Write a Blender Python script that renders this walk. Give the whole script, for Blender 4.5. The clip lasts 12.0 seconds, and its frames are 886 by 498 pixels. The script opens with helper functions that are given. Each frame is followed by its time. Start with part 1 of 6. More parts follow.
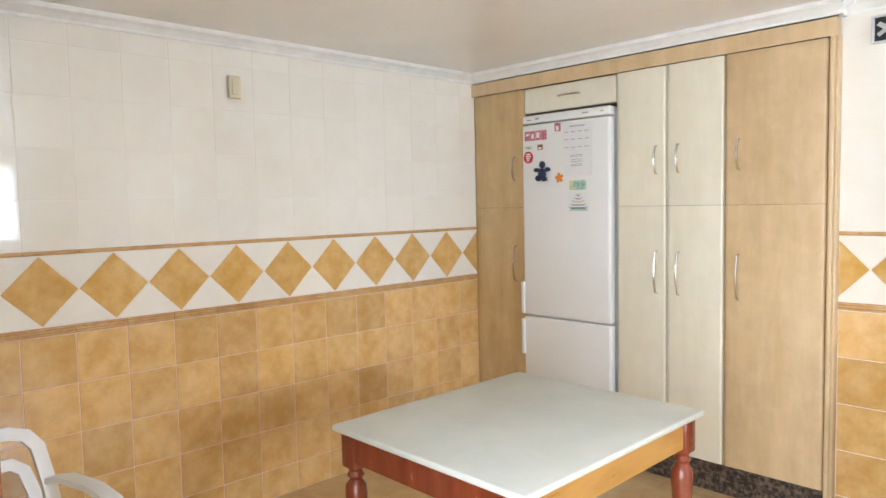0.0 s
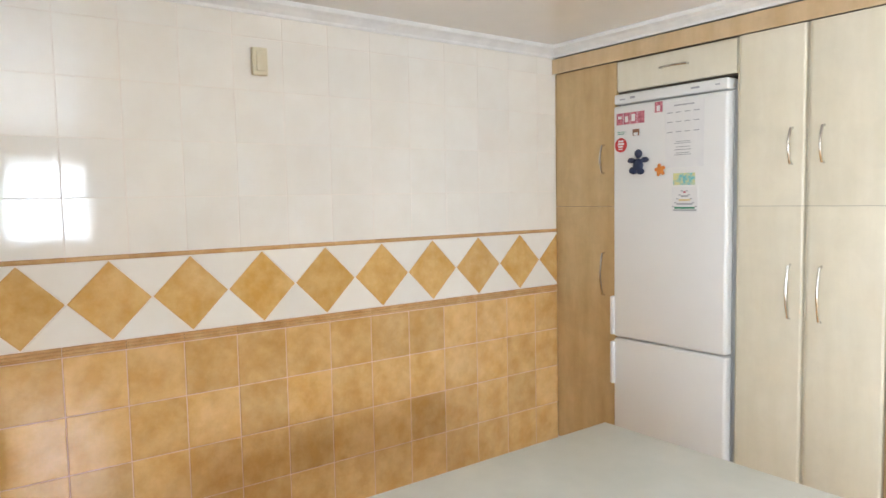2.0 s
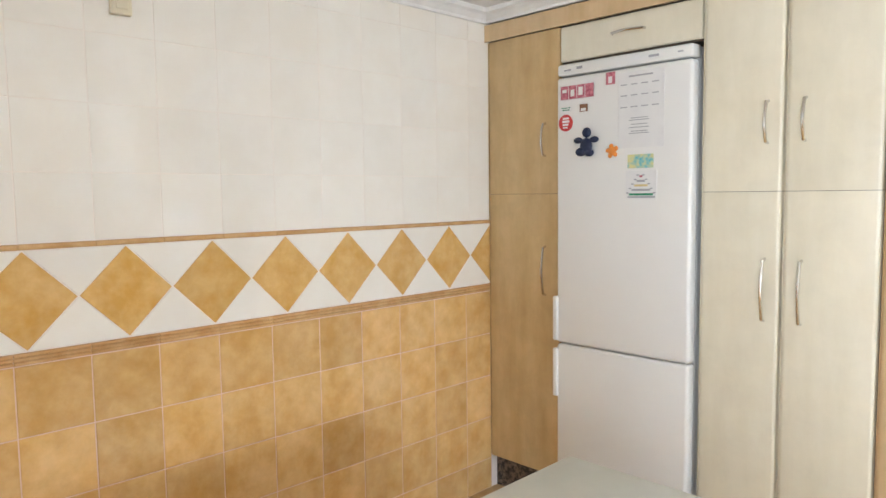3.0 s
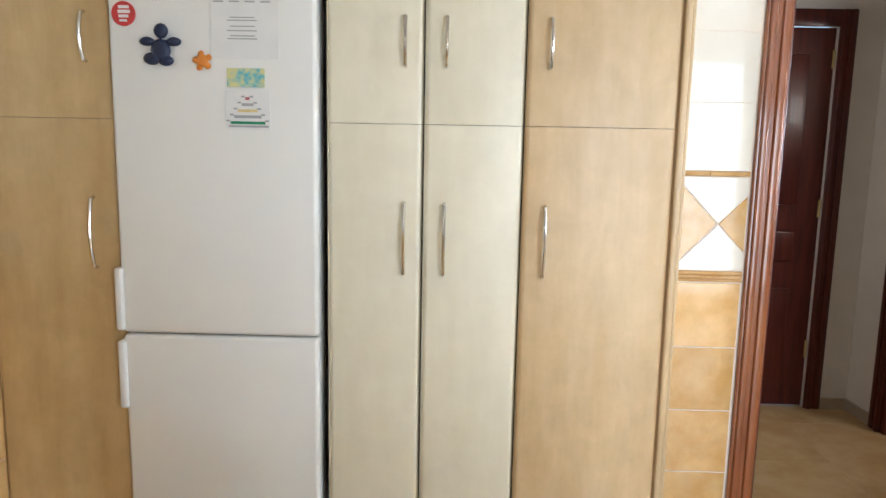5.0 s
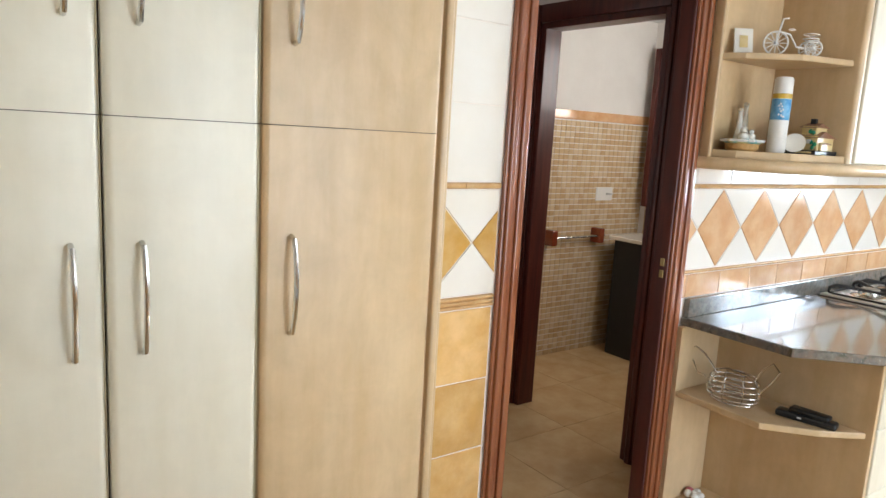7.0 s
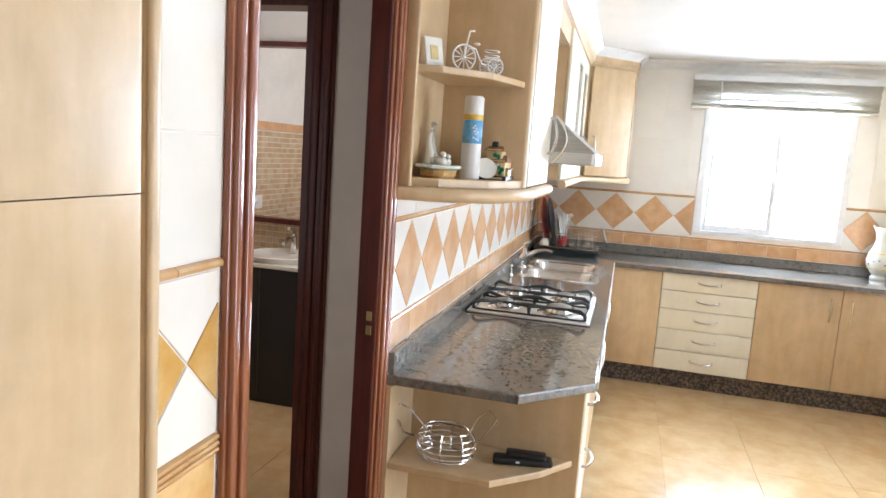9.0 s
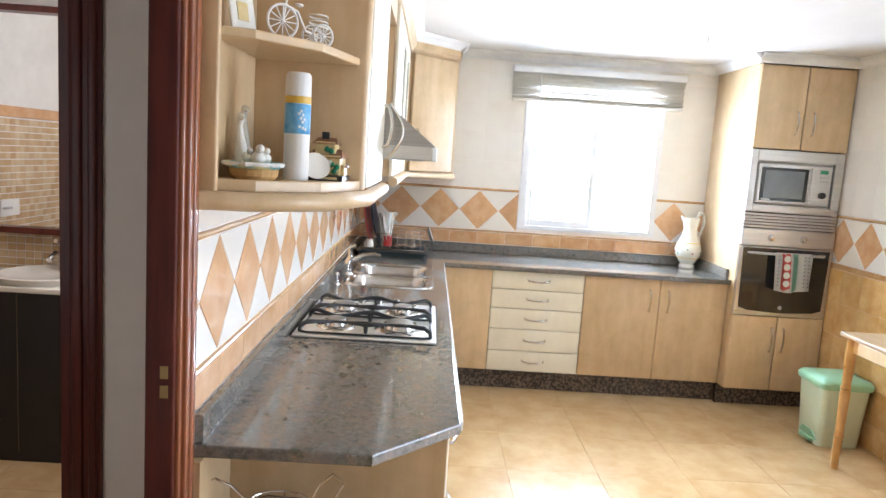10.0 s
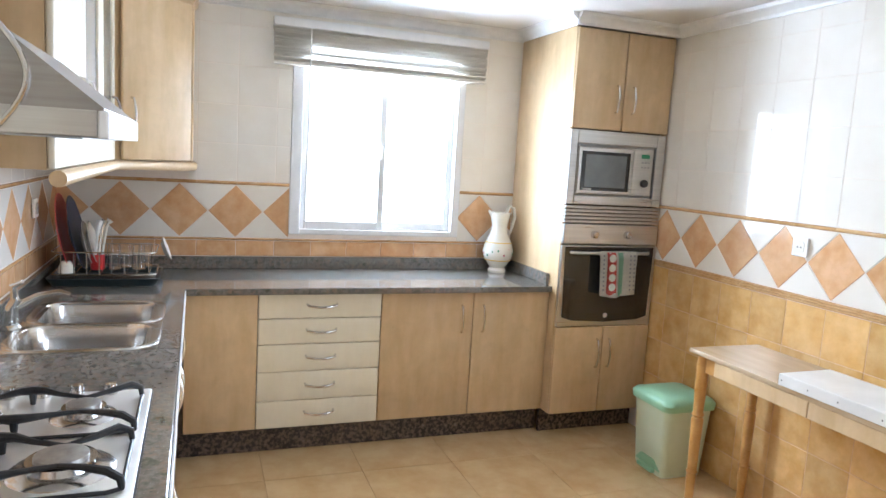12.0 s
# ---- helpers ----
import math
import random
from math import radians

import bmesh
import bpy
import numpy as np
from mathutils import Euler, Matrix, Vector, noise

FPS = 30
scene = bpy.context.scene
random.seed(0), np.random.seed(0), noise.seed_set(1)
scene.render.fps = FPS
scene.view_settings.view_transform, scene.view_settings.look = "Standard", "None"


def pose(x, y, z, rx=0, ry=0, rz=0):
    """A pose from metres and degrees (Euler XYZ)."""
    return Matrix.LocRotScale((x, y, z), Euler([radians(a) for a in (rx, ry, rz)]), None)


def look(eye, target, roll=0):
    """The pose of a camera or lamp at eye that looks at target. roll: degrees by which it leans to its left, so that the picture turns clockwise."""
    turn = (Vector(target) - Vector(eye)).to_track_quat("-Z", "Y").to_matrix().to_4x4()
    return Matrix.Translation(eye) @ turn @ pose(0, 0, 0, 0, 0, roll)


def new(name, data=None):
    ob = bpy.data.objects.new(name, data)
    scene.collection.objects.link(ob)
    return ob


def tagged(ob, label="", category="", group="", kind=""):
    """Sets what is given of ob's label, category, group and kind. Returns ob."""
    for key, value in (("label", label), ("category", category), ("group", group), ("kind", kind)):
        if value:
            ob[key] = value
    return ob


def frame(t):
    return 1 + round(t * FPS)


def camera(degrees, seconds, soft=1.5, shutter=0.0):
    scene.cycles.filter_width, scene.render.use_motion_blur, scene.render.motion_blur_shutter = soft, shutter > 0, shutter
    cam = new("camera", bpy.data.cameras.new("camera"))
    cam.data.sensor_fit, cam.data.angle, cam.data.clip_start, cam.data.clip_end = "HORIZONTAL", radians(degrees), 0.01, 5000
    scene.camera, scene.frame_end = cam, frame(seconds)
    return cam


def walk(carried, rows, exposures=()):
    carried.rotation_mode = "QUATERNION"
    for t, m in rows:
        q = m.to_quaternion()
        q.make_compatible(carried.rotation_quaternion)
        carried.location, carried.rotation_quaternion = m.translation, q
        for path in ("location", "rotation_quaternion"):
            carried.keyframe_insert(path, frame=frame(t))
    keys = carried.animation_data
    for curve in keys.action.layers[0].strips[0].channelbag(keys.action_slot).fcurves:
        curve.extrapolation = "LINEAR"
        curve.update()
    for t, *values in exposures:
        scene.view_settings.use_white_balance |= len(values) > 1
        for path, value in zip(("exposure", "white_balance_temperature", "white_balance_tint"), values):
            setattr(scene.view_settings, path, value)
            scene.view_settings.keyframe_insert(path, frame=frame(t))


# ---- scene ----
cam = camera(65.6, 12.0)
PATH = [
    (0, (0.552, 0.862, 1.521), (-0.887, 2.245, 1.387), -1.2),
    (0.5, (0.508, 0.989, 1.537), (-1.024, 2.268, 1.402), -1.3),
    (1, (0.458, 1.115, 1.555), (-1.123, 2.331, 1.416), -1.2),
    (1.5, (0.289, 1.256, 1.538), (-1.312, 2.446, 1.395), -1.2),
    (2, (0.133, 1.365, 1.54), (-1.467, 2.556, 1.392), -1.1),
    (2.5, (-0.059, 1.521, 1.495), (-1.64, 2.735, 1.337), -0.9),
    (2.7, (-0.152, 1.573, 1.494), (-1.69, 2.842, 1.338), -0.8),
    (4.3, (-0.885, 1.901, 1.438), (-1.395, 3.814, 1.156), 0.5),
    (4.5, (-0.925, 1.955, 1.433), (-1.288, 3.9, 1.144), 0.6),
    (5, (-1.043, 2.03, 1.415), (-1.085, 4.008, 1.126), 1.1),
    (5.5, (-1.205, 2.143, 1.425), (-0.886, 4.092, 1.11), 1.6),
    (6, (-1.293, 2.298, 1.435), (-0.698, 4.178, 1.098), 2.2),
    (6.5, (-1.35, 2.494, 1.467), (-0.46, 4.254, 1.132), 2.5),
    (6.7, (-1.378, 2.578, 1.473), (-0.379, 4.278, 1.14), 2.8),
    (8.3, (-1.347, 3.249, 1.535), (0.398, 4.179, 1.238), 3.9),
    (8.5, (-1.28, 3.319, 1.538), (0.513, 4.154, 1.247), 3.8),
    (9, (-1.163, 3.469, 1.56), (0.754, 3.964, 1.28), 3.9),
    (9.5, (-0.964, 3.558, 1.547), (1.009, 3.743, 1.276), 3.8),
    (9.7, (-0.891, 3.59, 1.556), (1.089, 3.664, 1.287), 4.0),
    (10, (-0.753, 3.611, 1.557), (1.23, 3.562, 1.295), 3.8),
    (10.5, (-0.488, 3.657, 1.553), (1.479, 3.401, 1.295), 3.7),
    (11, (-0.235, 3.635, 1.559), (1.695, 3.176, 1.302), 3.6),
    (11.5, (0.051, 3.547, 1.571), (1.946, 2.963, 1.311), 3.5),
    (12, (0.346, 3.455, 1.541), (2.21, 2.776, 1.285), 3.4),
]
walk(cam, [(t, look(eye, target, roll)) for t, eye, target, roll in PATH],
     [(0, 0.44, 6450, 13), (2.5, 0.47, 6450, 13), (4.5, 0.44, 6450, 12), (5.5, 0.29, 6300, 9), (6.5, 0.31, 6300, 10), (8.5, 0.42, 6150, 12), (9.5, 0.62, 5950, 14), (10.5, 0.52, 5900, 14), (11.5, 0.23, 5850, 15), (12, 0.13, 5850, 14)])

# ---- world and light ----
world = bpy.data.worlds.new("sky")
scene.world = world
world.use_nodes = True
wn = world.node_tree
sky = wn.nodes.new("ShaderNodeTexSky")
sky.sky_type = "NISHITA"
sky.sun_disc = False
sky.sun_elevation, sky.sun_rotation = radians(48), radians(200)
wn.links.new(sky.outputs[0], wn.nodes["Background"].inputs[0])
wn.nodes["Background"].inputs[1].default_value = 0.12


def area(name, at, target, w, h, power, colour):
    d = bpy.data.lights.new(name, "AREA")
    d.shape, d.size, d.size_y, d.energy, d.color = "RECTANGLE", w, h, power, colour
    ob = new(name, d)
    ob.matrix_world = look(at, target)
    return ob


sun = new("sun", bpy.data.lights.new("sun", "SUN"))
sun.data.energy, sun.data.angle, sun.data.color = 2.0, radians(0.6), (1.0, 0.95, 0.86)
sun.matrix_world = look((0, 0, 10), (-1.5, 4.0, 0))
# daylight at the kitchen window, and assumed from the unseen passage behind the start
area("window_daylight", (4.62, 2.46, 1.66), (0, 2.46, 1.50), 1.30, 1.30, 180, (0.84, 1.0, 1.14))
area("doorway_daylight", (0.475, -0.04, 1.20), (0.475, 2.0, 1.20), 1.9, 2.0, 72, (0.86, 1.0, 1.12))
# added fill lamps that brighten bathroom and hall; neither stands in an opening
area("bathroom_fill", (2.0, 4.30, 1.9), (2.1, 5.85, 1.75), 0.5, 0.4, 10, (1.0, 0.96, 0.90))
area("hall_fill", (-0.52, 5.25, 1.35), (0.6, 5.25, 1.2), 0.7, 1.6, 2, (1.0, 0.97, 0.92))

# ---- materials ----
XW, XE, YS, YN = -2.46, 4.16, 1.03, 4.10
HX, HY, BY = 1.06, 5.62, 5.85
FLOOR, CEIL = 0.07, 2.315


def rgb(c):
    return (*c, 1.0)


def material(name, a, b=None, rough=0.5, metal=0.0, scale=8.0, stretch=(1, 1, 1), bump=0.0, fine=120.0, vary=0.0, spec=0.5, coat=0.0, detail=5.0, low=0.35, high=0.65, mottle=0.0, patch=5.0, spread=0.07):
    """Two colours mixed by a stretched noise, with finer grain in relief and gloss, and a shift from piece to piece."""
    m = bpy.data.materials.new(name)
    m.use_nodes = True
    nt, N = m.node_tree, m.node_tree.nodes
    p = N["Principled BSDF"]
    p.inputs["Roughness"].default_value, p.inputs["Metallic"].default_value = rough, metal
    p.inputs["Specular IOR Level"].default_value = spec
    p.inputs["Coat Weight"].default_value = coat
    p.inputs["Coat Roughness"].default_value = 0.08
    b = b or tuple(v * 0.9 for v in a)
    co = N.new("ShaderNodeNewGeometry")
    info = N.new("ShaderNodeObjectInfo")
    mul = N.new("ShaderNodeVectorMath")
    mul.operation = "MULTIPLY"
    mul.inputs[1].default_value = stretch
    nt.links.new(co.outputs["Position"], mul.inputs[0])
    off = N.new("ShaderNodeVectorMath")
    off.operation = "ADD"
    nt.links.new(mul.outputs[0], off.inputs[0])
    if vary:
        sc_ = N.new("ShaderNodeMath")
        sc_.operation = "MULTIPLY"
        sc_.inputs[1].default_value = 37.0
        nt.links.new(info.outputs["Random"], sc_.inputs[0])
        nt.links.new(sc_.outputs[0], off.inputs[1])
    n1 = N.new("ShaderNodeTexNoise")
    n1.inputs["Scale"].default_value, n1.inputs["Detail"].default_value, n1.inputs["Roughness"].default_value = scale, detail, 0.6
    nt.links.new(off.outputs[0], n1.inputs["Vector"])
    ramp = N.new("ShaderNodeValToRGB")
    ramp.color_ramp.elements[0].position, ramp.color_ramp.elements[1].position = low, high
    ramp.color_ramp.elements[0].color, ramp.color_ramp.elements[1].color = rgb(a), rgb(b)
    nt.links.new(n1.outputs["Fac"], ramp.inputs[0])
    hsv = N.new("ShaderNodeHueSaturation")
    nt.links.new(ramp.outputs[0], hsv.inputs["Color"])
    if vary:
        mr = N.new("ShaderNodeMapRange")
        mr.inputs[3].default_value, mr.inputs[4].default_value = 1 - vary, 1 + vary
        nt.links.new(info.outputs["Random"], mr.inputs[0])
        nt.links.new(mr.outputs[0], hsv.inputs["Value"])
    if mottle:
        n3 = N.new("ShaderNodeTexNoise")
        n3.inputs["Scale"].default_value, n3.inputs["Detail"].default_value, n3.inputs["Roughness"].default_value = patch, 6, 0.65
        n3.inputs["Distortion"].default_value = 0.4
        shift = N.new("ShaderNodeVectorMath")
        shift.operation = "ADD"
        nt.links.new(co.outputs["Position"], shift.inputs[0])
        nt.links.new(info.outputs["Random"], shift.inputs[1])
        nt.links.new(shift.outputs[0], n3.inputs["Vector"])
        worn = N.new("ShaderNodeMapRange")
        worn.inputs[1].default_value, worn.inputs[2].default_value = 0.3, 0.7
        worn.inputs[3].default_value, worn.inputs[4].default_value = 1 - mottle, 1 + mottle
        nt.links.new(n3.outputs["Fac"], worn.inputs[0])
        blotch = N.new("ShaderNodeVectorMath")
        blotch.operation = "SCALE"
        nt.links.new(hsv.outputs[0], blotch.inputs[0])
        nt.links.new(worn.outputs[0], blotch.inputs[3])
        nt.links.new(blotch.outputs[0], p.inputs["Base Color"])
    else:
        nt.links.new(hsv.outputs[0], p.inputs["Base Color"])
    n2 = N.new("ShaderNodeTexNoise")
    n2.inputs["Scale"].default_value, n2.inputs["Detail"].default_value = fine, 3
    nt.links.new(off.outputs[0], n2.inputs["Vector"])
    rr = N.new("ShaderNodeMapRange")
    rr.inputs[3].default_value, rr.inputs[4].default_value = max(rough - spread, 0.02), rough + spread
    nt.links.new(n1.outputs["Fac"], rr.inputs[0])
    nt.links.new(rr.outputs[0], p.inputs["Roughness"])
    if bump:
        bp = N.new("ShaderNodeBump")
        bp.inputs["Strength"].default_value, bp.inputs["Distance"].default_value = bump, 0.002
        nt.links.new(n2.outputs["Fac"], bp.inputs["Height"])
        nt.links.new(bp.outputs[0], p.inputs["Normal"])
    return m


def granite(name):
    """Polished granite: grey-green ground, brown-pink feldspar patches and black mica, at two scales."""
    m = material(name, (0.10, 0.10, 0.088), (0.20, 0.185, 0.165), rough=0.10, scale=60, fine=300, detail=6, coat=0.3, spread=0.01)
    nt, N = m.node_tree, m.node_tree.nodes
    p, co = N["Principled BSDF"], N["Geometry"]
    last = N["Color Ramp"].outputs[0]
    for scale, lo, hi, colour in ((34, 0.50, 0.66, (0.215, 0.16, 0.125)), (14, 0.52, 0.70, (0.17, 0.14, 0.115)), (26, 0.56, 0.68, (0.075, 0.078, 0.062)), (85, 0.60, 0.74, (0.065, 0.065, 0.058)), (120, 0.62, 0.70, (0.30, 0.275, 0.245))):
        n = N.new("ShaderNodeTexNoise")
        n.inputs["Scale"].default_value, n.inputs["Detail"].default_value, n.inputs["Roughness"].default_value = scale, 4, 0.6
        off = N.new("ShaderNodeVectorMath")
        off.operation = "ADD"
        off.inputs[1].default_value = (scale, 2 * scale, 0)
        nt.links.new(co.outputs["Position"], off.inputs[0])
        nt.links.new(off.outputs[0], n.inputs["Vector"])
        r = N.new("ShaderNodeMapRange")
        r.inputs[1].default_value, r.inputs[2].default_value = lo, hi
        nt.links.new(n.outputs["Fac"], r.inputs[0])
        mix = N.new("ShaderNodeMix")
        mix.data_type, mix.inputs[7].default_value = "RGBA", rgb(colour)
        nt.links.new(r.outputs[0], mix.inputs[0])
        nt.links.new(last, mix.inputs[6])
        last = mix.outputs[2]
    nt.links.new(last, p.inputs["Base Color"])
    return m


GRAIN = (9, 9, 0.7)
M_WOOD = material("maple_laminate", (0.55, 0.385, 0.21), (0.625, 0.46, 0.275), rough=0.36, scale=2.6, stretch=(5, 5, 0.9), bump=0.05, fine=60, vary=0.03, mottle=0.085, patch=9)
# the same maple, with the fridge corner's shade put into a deeper golden colour
M_WOOD_SHADED = material("shaded_maple_laminate", (0.51, 0.34, 0.155), (0.585, 0.415, 0.21), rough=0.36, scale=2.6, stretch=(5, 5, 0.9), bump=0.05, fine=60, mottle=0.085, patch=9)
M_CREAM = material("cream_laminate", (0.735, 0.675, 0.53), (0.775, 0.72, 0.585), rough=0.34, scale=2.6, stretch=(5, 5, 0.9), bump=0.05, fine=60, vary=0.02, mottle=0.04, patch=9)
M_CARCASS = material("cabinet_edge", (0.10, 0.075, 0.05), rough=0.6)
M_OCHRE = material("ochre_wall_tile", (0.585, 0.335, 0.105), (0.70, 0.455, 0.205), rough=0.10, scale=9, bump=0.10, fine=14, vary=0.10, coat=0.25, mottle=0.07, patch=16, spread=0.03)
M_DIAMOND = material("ochre_diamond_tile", (0.57, 0.315, 0.075), (0.68, 0.43, 0.17), rough=0.10, scale=11, bump=0.10, fine=14, vary=0.08, coat=0.25, mottle=0.05, patch=20, spread=0.03)
# salmon tile hue; on the diamonds it also holds painted-in window glare
M_SALMON = material("salmon_and_glare_tile", (0.60, 0.325, 0.145), (0.70, 0.44, 0.25), rough=0.10, scale=11, bump=0.10, fine=14, vary=0.08, coat=0.25, mottle=0.05, patch=20, spread=0.03)
M_WHITETILE = material("ivory_wall_tile", (0.81, 0.76, 0.68), (0.84, 0.80, 0.73), rough=0.045, scale=6, bump=0.22, fine=11, vary=0.02, coat=0.3, spread=0.02)
M_GROUT = material("pinkish_grout", (0.80, 0.71, 0.62), (0.84, 0.75, 0.67), rough=0.75, scale=20, bump=0.2)
M_PGROUT = material("rose_grout", (0.66, 0.45, 0.33), (0.72, 0.51, 0.39), rough=0.75, scale=20, bump=0.2)
M_TRIM = material("ochre_trim_tile", (0.53, 0.29, 0.11), (0.63, 0.40, 0.19), rough=0.15, scale=16, bump=0.1, vary=0.08, coat=0.25)
M_FLOOR = material("ochre_floor_tile", (0.55, 0.36, 0.165), (0.64, 0.45, 0.24), rough=0.20, scale=7, bump=0.08, fine=20, vary=0.018)
M_FGROUT = material("floor_grout", (0.57, 0.37, 0.16), rough=0.8, scale=30)
M_CEIL = material("ceiling_paint", (0.80, 0.775, 0.74), (0.83, 0.80, 0.77), rough=0.24, scale=2.5, bump=0.12, fine=5)
M_CORNICE = material("white_plaster", (0.83, 0.82, 0.80), rough=0.4, scale=10, bump=0.04)
M_PAINT = material("hall_paint", (0.70, 0.67, 0.63), (0.75, 0.72, 0.68), rough=0.55, scale=5, bump=0.1, fine=90)
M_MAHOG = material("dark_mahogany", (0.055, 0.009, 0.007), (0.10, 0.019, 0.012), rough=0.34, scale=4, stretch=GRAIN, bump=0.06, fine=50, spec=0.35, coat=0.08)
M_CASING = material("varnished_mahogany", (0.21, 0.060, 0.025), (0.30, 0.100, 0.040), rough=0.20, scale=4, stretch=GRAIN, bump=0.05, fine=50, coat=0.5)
M_GRANITE = granite("speckled_granite")
M_PLINTH = material("dark_plinth_granite", (0.04, 0.033, 0.028), (0.155, 0.11, 0.085), rough=0.25, scale=55, detail=3, low=0.42, high=0.6)
M_FRIDGE = material("white_enamel", (0.76, 0.75, 0.73), (0.78, 0.77, 0.75), rough=0.33, scale=3, bump=0.03, fine=220)
M_GREYP = material("grey_plastic", (0.55, 0.55, 0.54), rough=0.4)
M_STEEL = material("brushed_steel", (0.55, 0.54, 0.52), (0.63, 0.62, 0.60), rough=0.30, metal=1.0, scale=3, stretch=(1, 1, 40), bump=0.03, fine=100)
M_SINK = material("polished_steel", (0.60, 0.59, 0.57), (0.66, 0.65, 0.63), rough=0.20, metal=1.0, scale=5)
M_PLATE = material("satin_hob_steel", (0.74, 0.73, 0.70), (0.80, 0.79, 0.76), rough=0.36, metal=0.75, scale=5)
M_CHROME = material("satin_chrome", (0.68, 0.66, 0.63), rough=0.18, metal=1.0, scale=20)
M_IRON = material("black_cast_iron", (0.012, 0.012, 0.013), (0.025, 0.025, 0.025), rough=0.45, scale=60, bump=0.2)
# hood steel darkened: the visor's shade is put into the base colour
M_HOOD_SHADED = material("shaded_hood_steel", (0.34, 0.32, 0.30), (0.40, 0.38, 0.36), rough=0.42, metal=0.85, scale=3, stretch=(1, 1, 30), bump=0.02, fine=100)
M_BURNER = material("burner_alloy", (0.42, 0.40, 0.37), (0.30, 0.28, 0.26), rough=0.4, metal=0.8, scale=30)
M_MARBLE = material("pale_marble", (0.60, 0.62, 0.57), (0.69, 0.70, 0.65), rough=0.42, scale=3.5, detail=8, bump=0.03)
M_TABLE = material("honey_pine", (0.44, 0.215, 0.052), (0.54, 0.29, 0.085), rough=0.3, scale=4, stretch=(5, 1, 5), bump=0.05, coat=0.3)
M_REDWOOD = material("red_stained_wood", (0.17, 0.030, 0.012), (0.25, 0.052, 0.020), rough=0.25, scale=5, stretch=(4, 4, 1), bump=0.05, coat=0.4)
M_TANTOP = material("tan_laminate", (0.46, 0.34, 0.21), (0.52, 0.39, 0.25), rough=0.2, scale=4, stretch=(1, 6, 1))
M_BRASS = material("dull_brass", (0.45, 0.33, 0.15), rough=0.35, metal=1.0)
M_WHITEP = material("white_plastic", (0.80, 0.79, 0.76), rough=0.38, scale=5, bump=0.05, fine=200)
M_BONE = material("ivory_plastic", (0.70, 0.62, 0.44), rough=0.45)
M_ALU = material("white_lacquered_aluminium", (0.80, 0.80, 0.80), rough=0.35, scale=6)
M_SLAT = material("beige_blind_slat", (0.72, 0.68, 0.60), (0.76, 0.72, 0.65), rough=0.45, scale=5, stretch=(1, 0.2, 1))
M_BLACK = material("black_plastic", (0.012, 0.013, 0.015), rough=0.35, scale=30)
M_BLACKGLASS = material("black_oven_glass", (0.012, 0.012, 0.014), (0.02, 0.02, 0.022), rough=0.06, coat=0.5)
M_GREYGLASS = material("grey_screen_glass", (0.12, 0.13, 0.135), (0.15, 0.16, 0.165), rough=0.10, coat=0.5)
M_GREENLID = material("mint_green_plastic", (0.30, 0.56, 0.36), (0.34, 0.60, 0.40), rough=0.35, scale=8)
M_GREENBIN = material("pale_green_plastic", (0.58, 0.66, 0.50), (0.62, 0.70, 0.55), rough=0.42, scale=8)
M_CERAMIC = material("white_glazed_ceramic", (0.80, 0.77, 0.70), rough=0.12, coat=0.4)
M_NAVY = material("navy_soft_plastic", (0.012, 0.020, 0.055), (0.02, 0.03, 0.08), rough=0.5)
M_ORANGE = material("orange_plastic", (0.75, 0.25, 0.04), rough=0.5)
M_PAPER = material("white_paper", (0.76, 0.75, 0.74), (0.72, 0.71, 0.71), rough=0.6, scale=14)
M_INK = material("grey_ink", (0.38, 0.38, 0.40), rough=0.7)
M_RED = material("red_print", (0.55, 0.03, 0.03), rough=0.4)
M_PINK = material("pink_print", (0.62, 0.22, 0.26), (0.35, 0.06, 0.10), rough=0.5, scale=90, detail=1)
M_BLUE = material("sky_blue_print", (0.03, 0.26, 0.55), (0.25, 0.52, 0.75), rough=0.35, scale=30)
M_TEAL = material("turquoise_print", (0.08, 0.45, 0.55), (0.65, 0.62, 0.30), rough=0.4, scale=45, detail=1)
M_YELLOW = material("yellow_print", (0.70, 0.45, 0.06), rough=0.4)
M_STRAW = material("straw_yellow_ceramic", (0.62, 0.47, 0.20), (0.70, 0.56, 0.30), rough=0.4, scale=30)
M_BROWN = material("brown_ceramic", (0.20, 0.09, 0.045), (0.28, 0.13, 0.07), rough=0.45, scale=40)
M_GREEN = material("leaf_green_ceramic", (0.02, 0.24, 0.12), rough=0.4)
M_CLOTH = material("white_towel_cloth", (0.74, 0.72, 0.66), rough=0.9, scale=60, bump=0.4, fine=400)
M_CORAL = material("coral_towel_print", (0.65, 0.10, 0.09), rough=0.9)
M_MINT = material("mint_towel_print", (0.30, 0.55, 0.40), rough=0.9)
M_DARKTRAY = material("dark_tray_plastic", (0.03, 0.045, 0.05), rough=0.35)
M_WICKER = material("wicker", (0.45, 0.25, 0.08), (0.55, 0.34, 0.13), rough=0.7, scale=120, bump=0.5)
M_MOSAIC_A = material("tan_mosaic", (0.50, 0.34, 0.18), (0.56, 0.39, 0.22), rough=0.25, scale=12)
M_MOSAIC_B = material("ochre_mosaic", (0.55, 0.39, 0.22), (0.60, 0.44, 0.26), rough=0.25, scale=12)
M_MOSAIC_C = material("sand_mosaic", (0.60, 0.46, 0.29), (0.65, 0.51, 0.33), rough=0.25, scale=12)
M_LEVEL = material("stone_skirting", (0.40, 0.33, 0.25), rough=0.4)


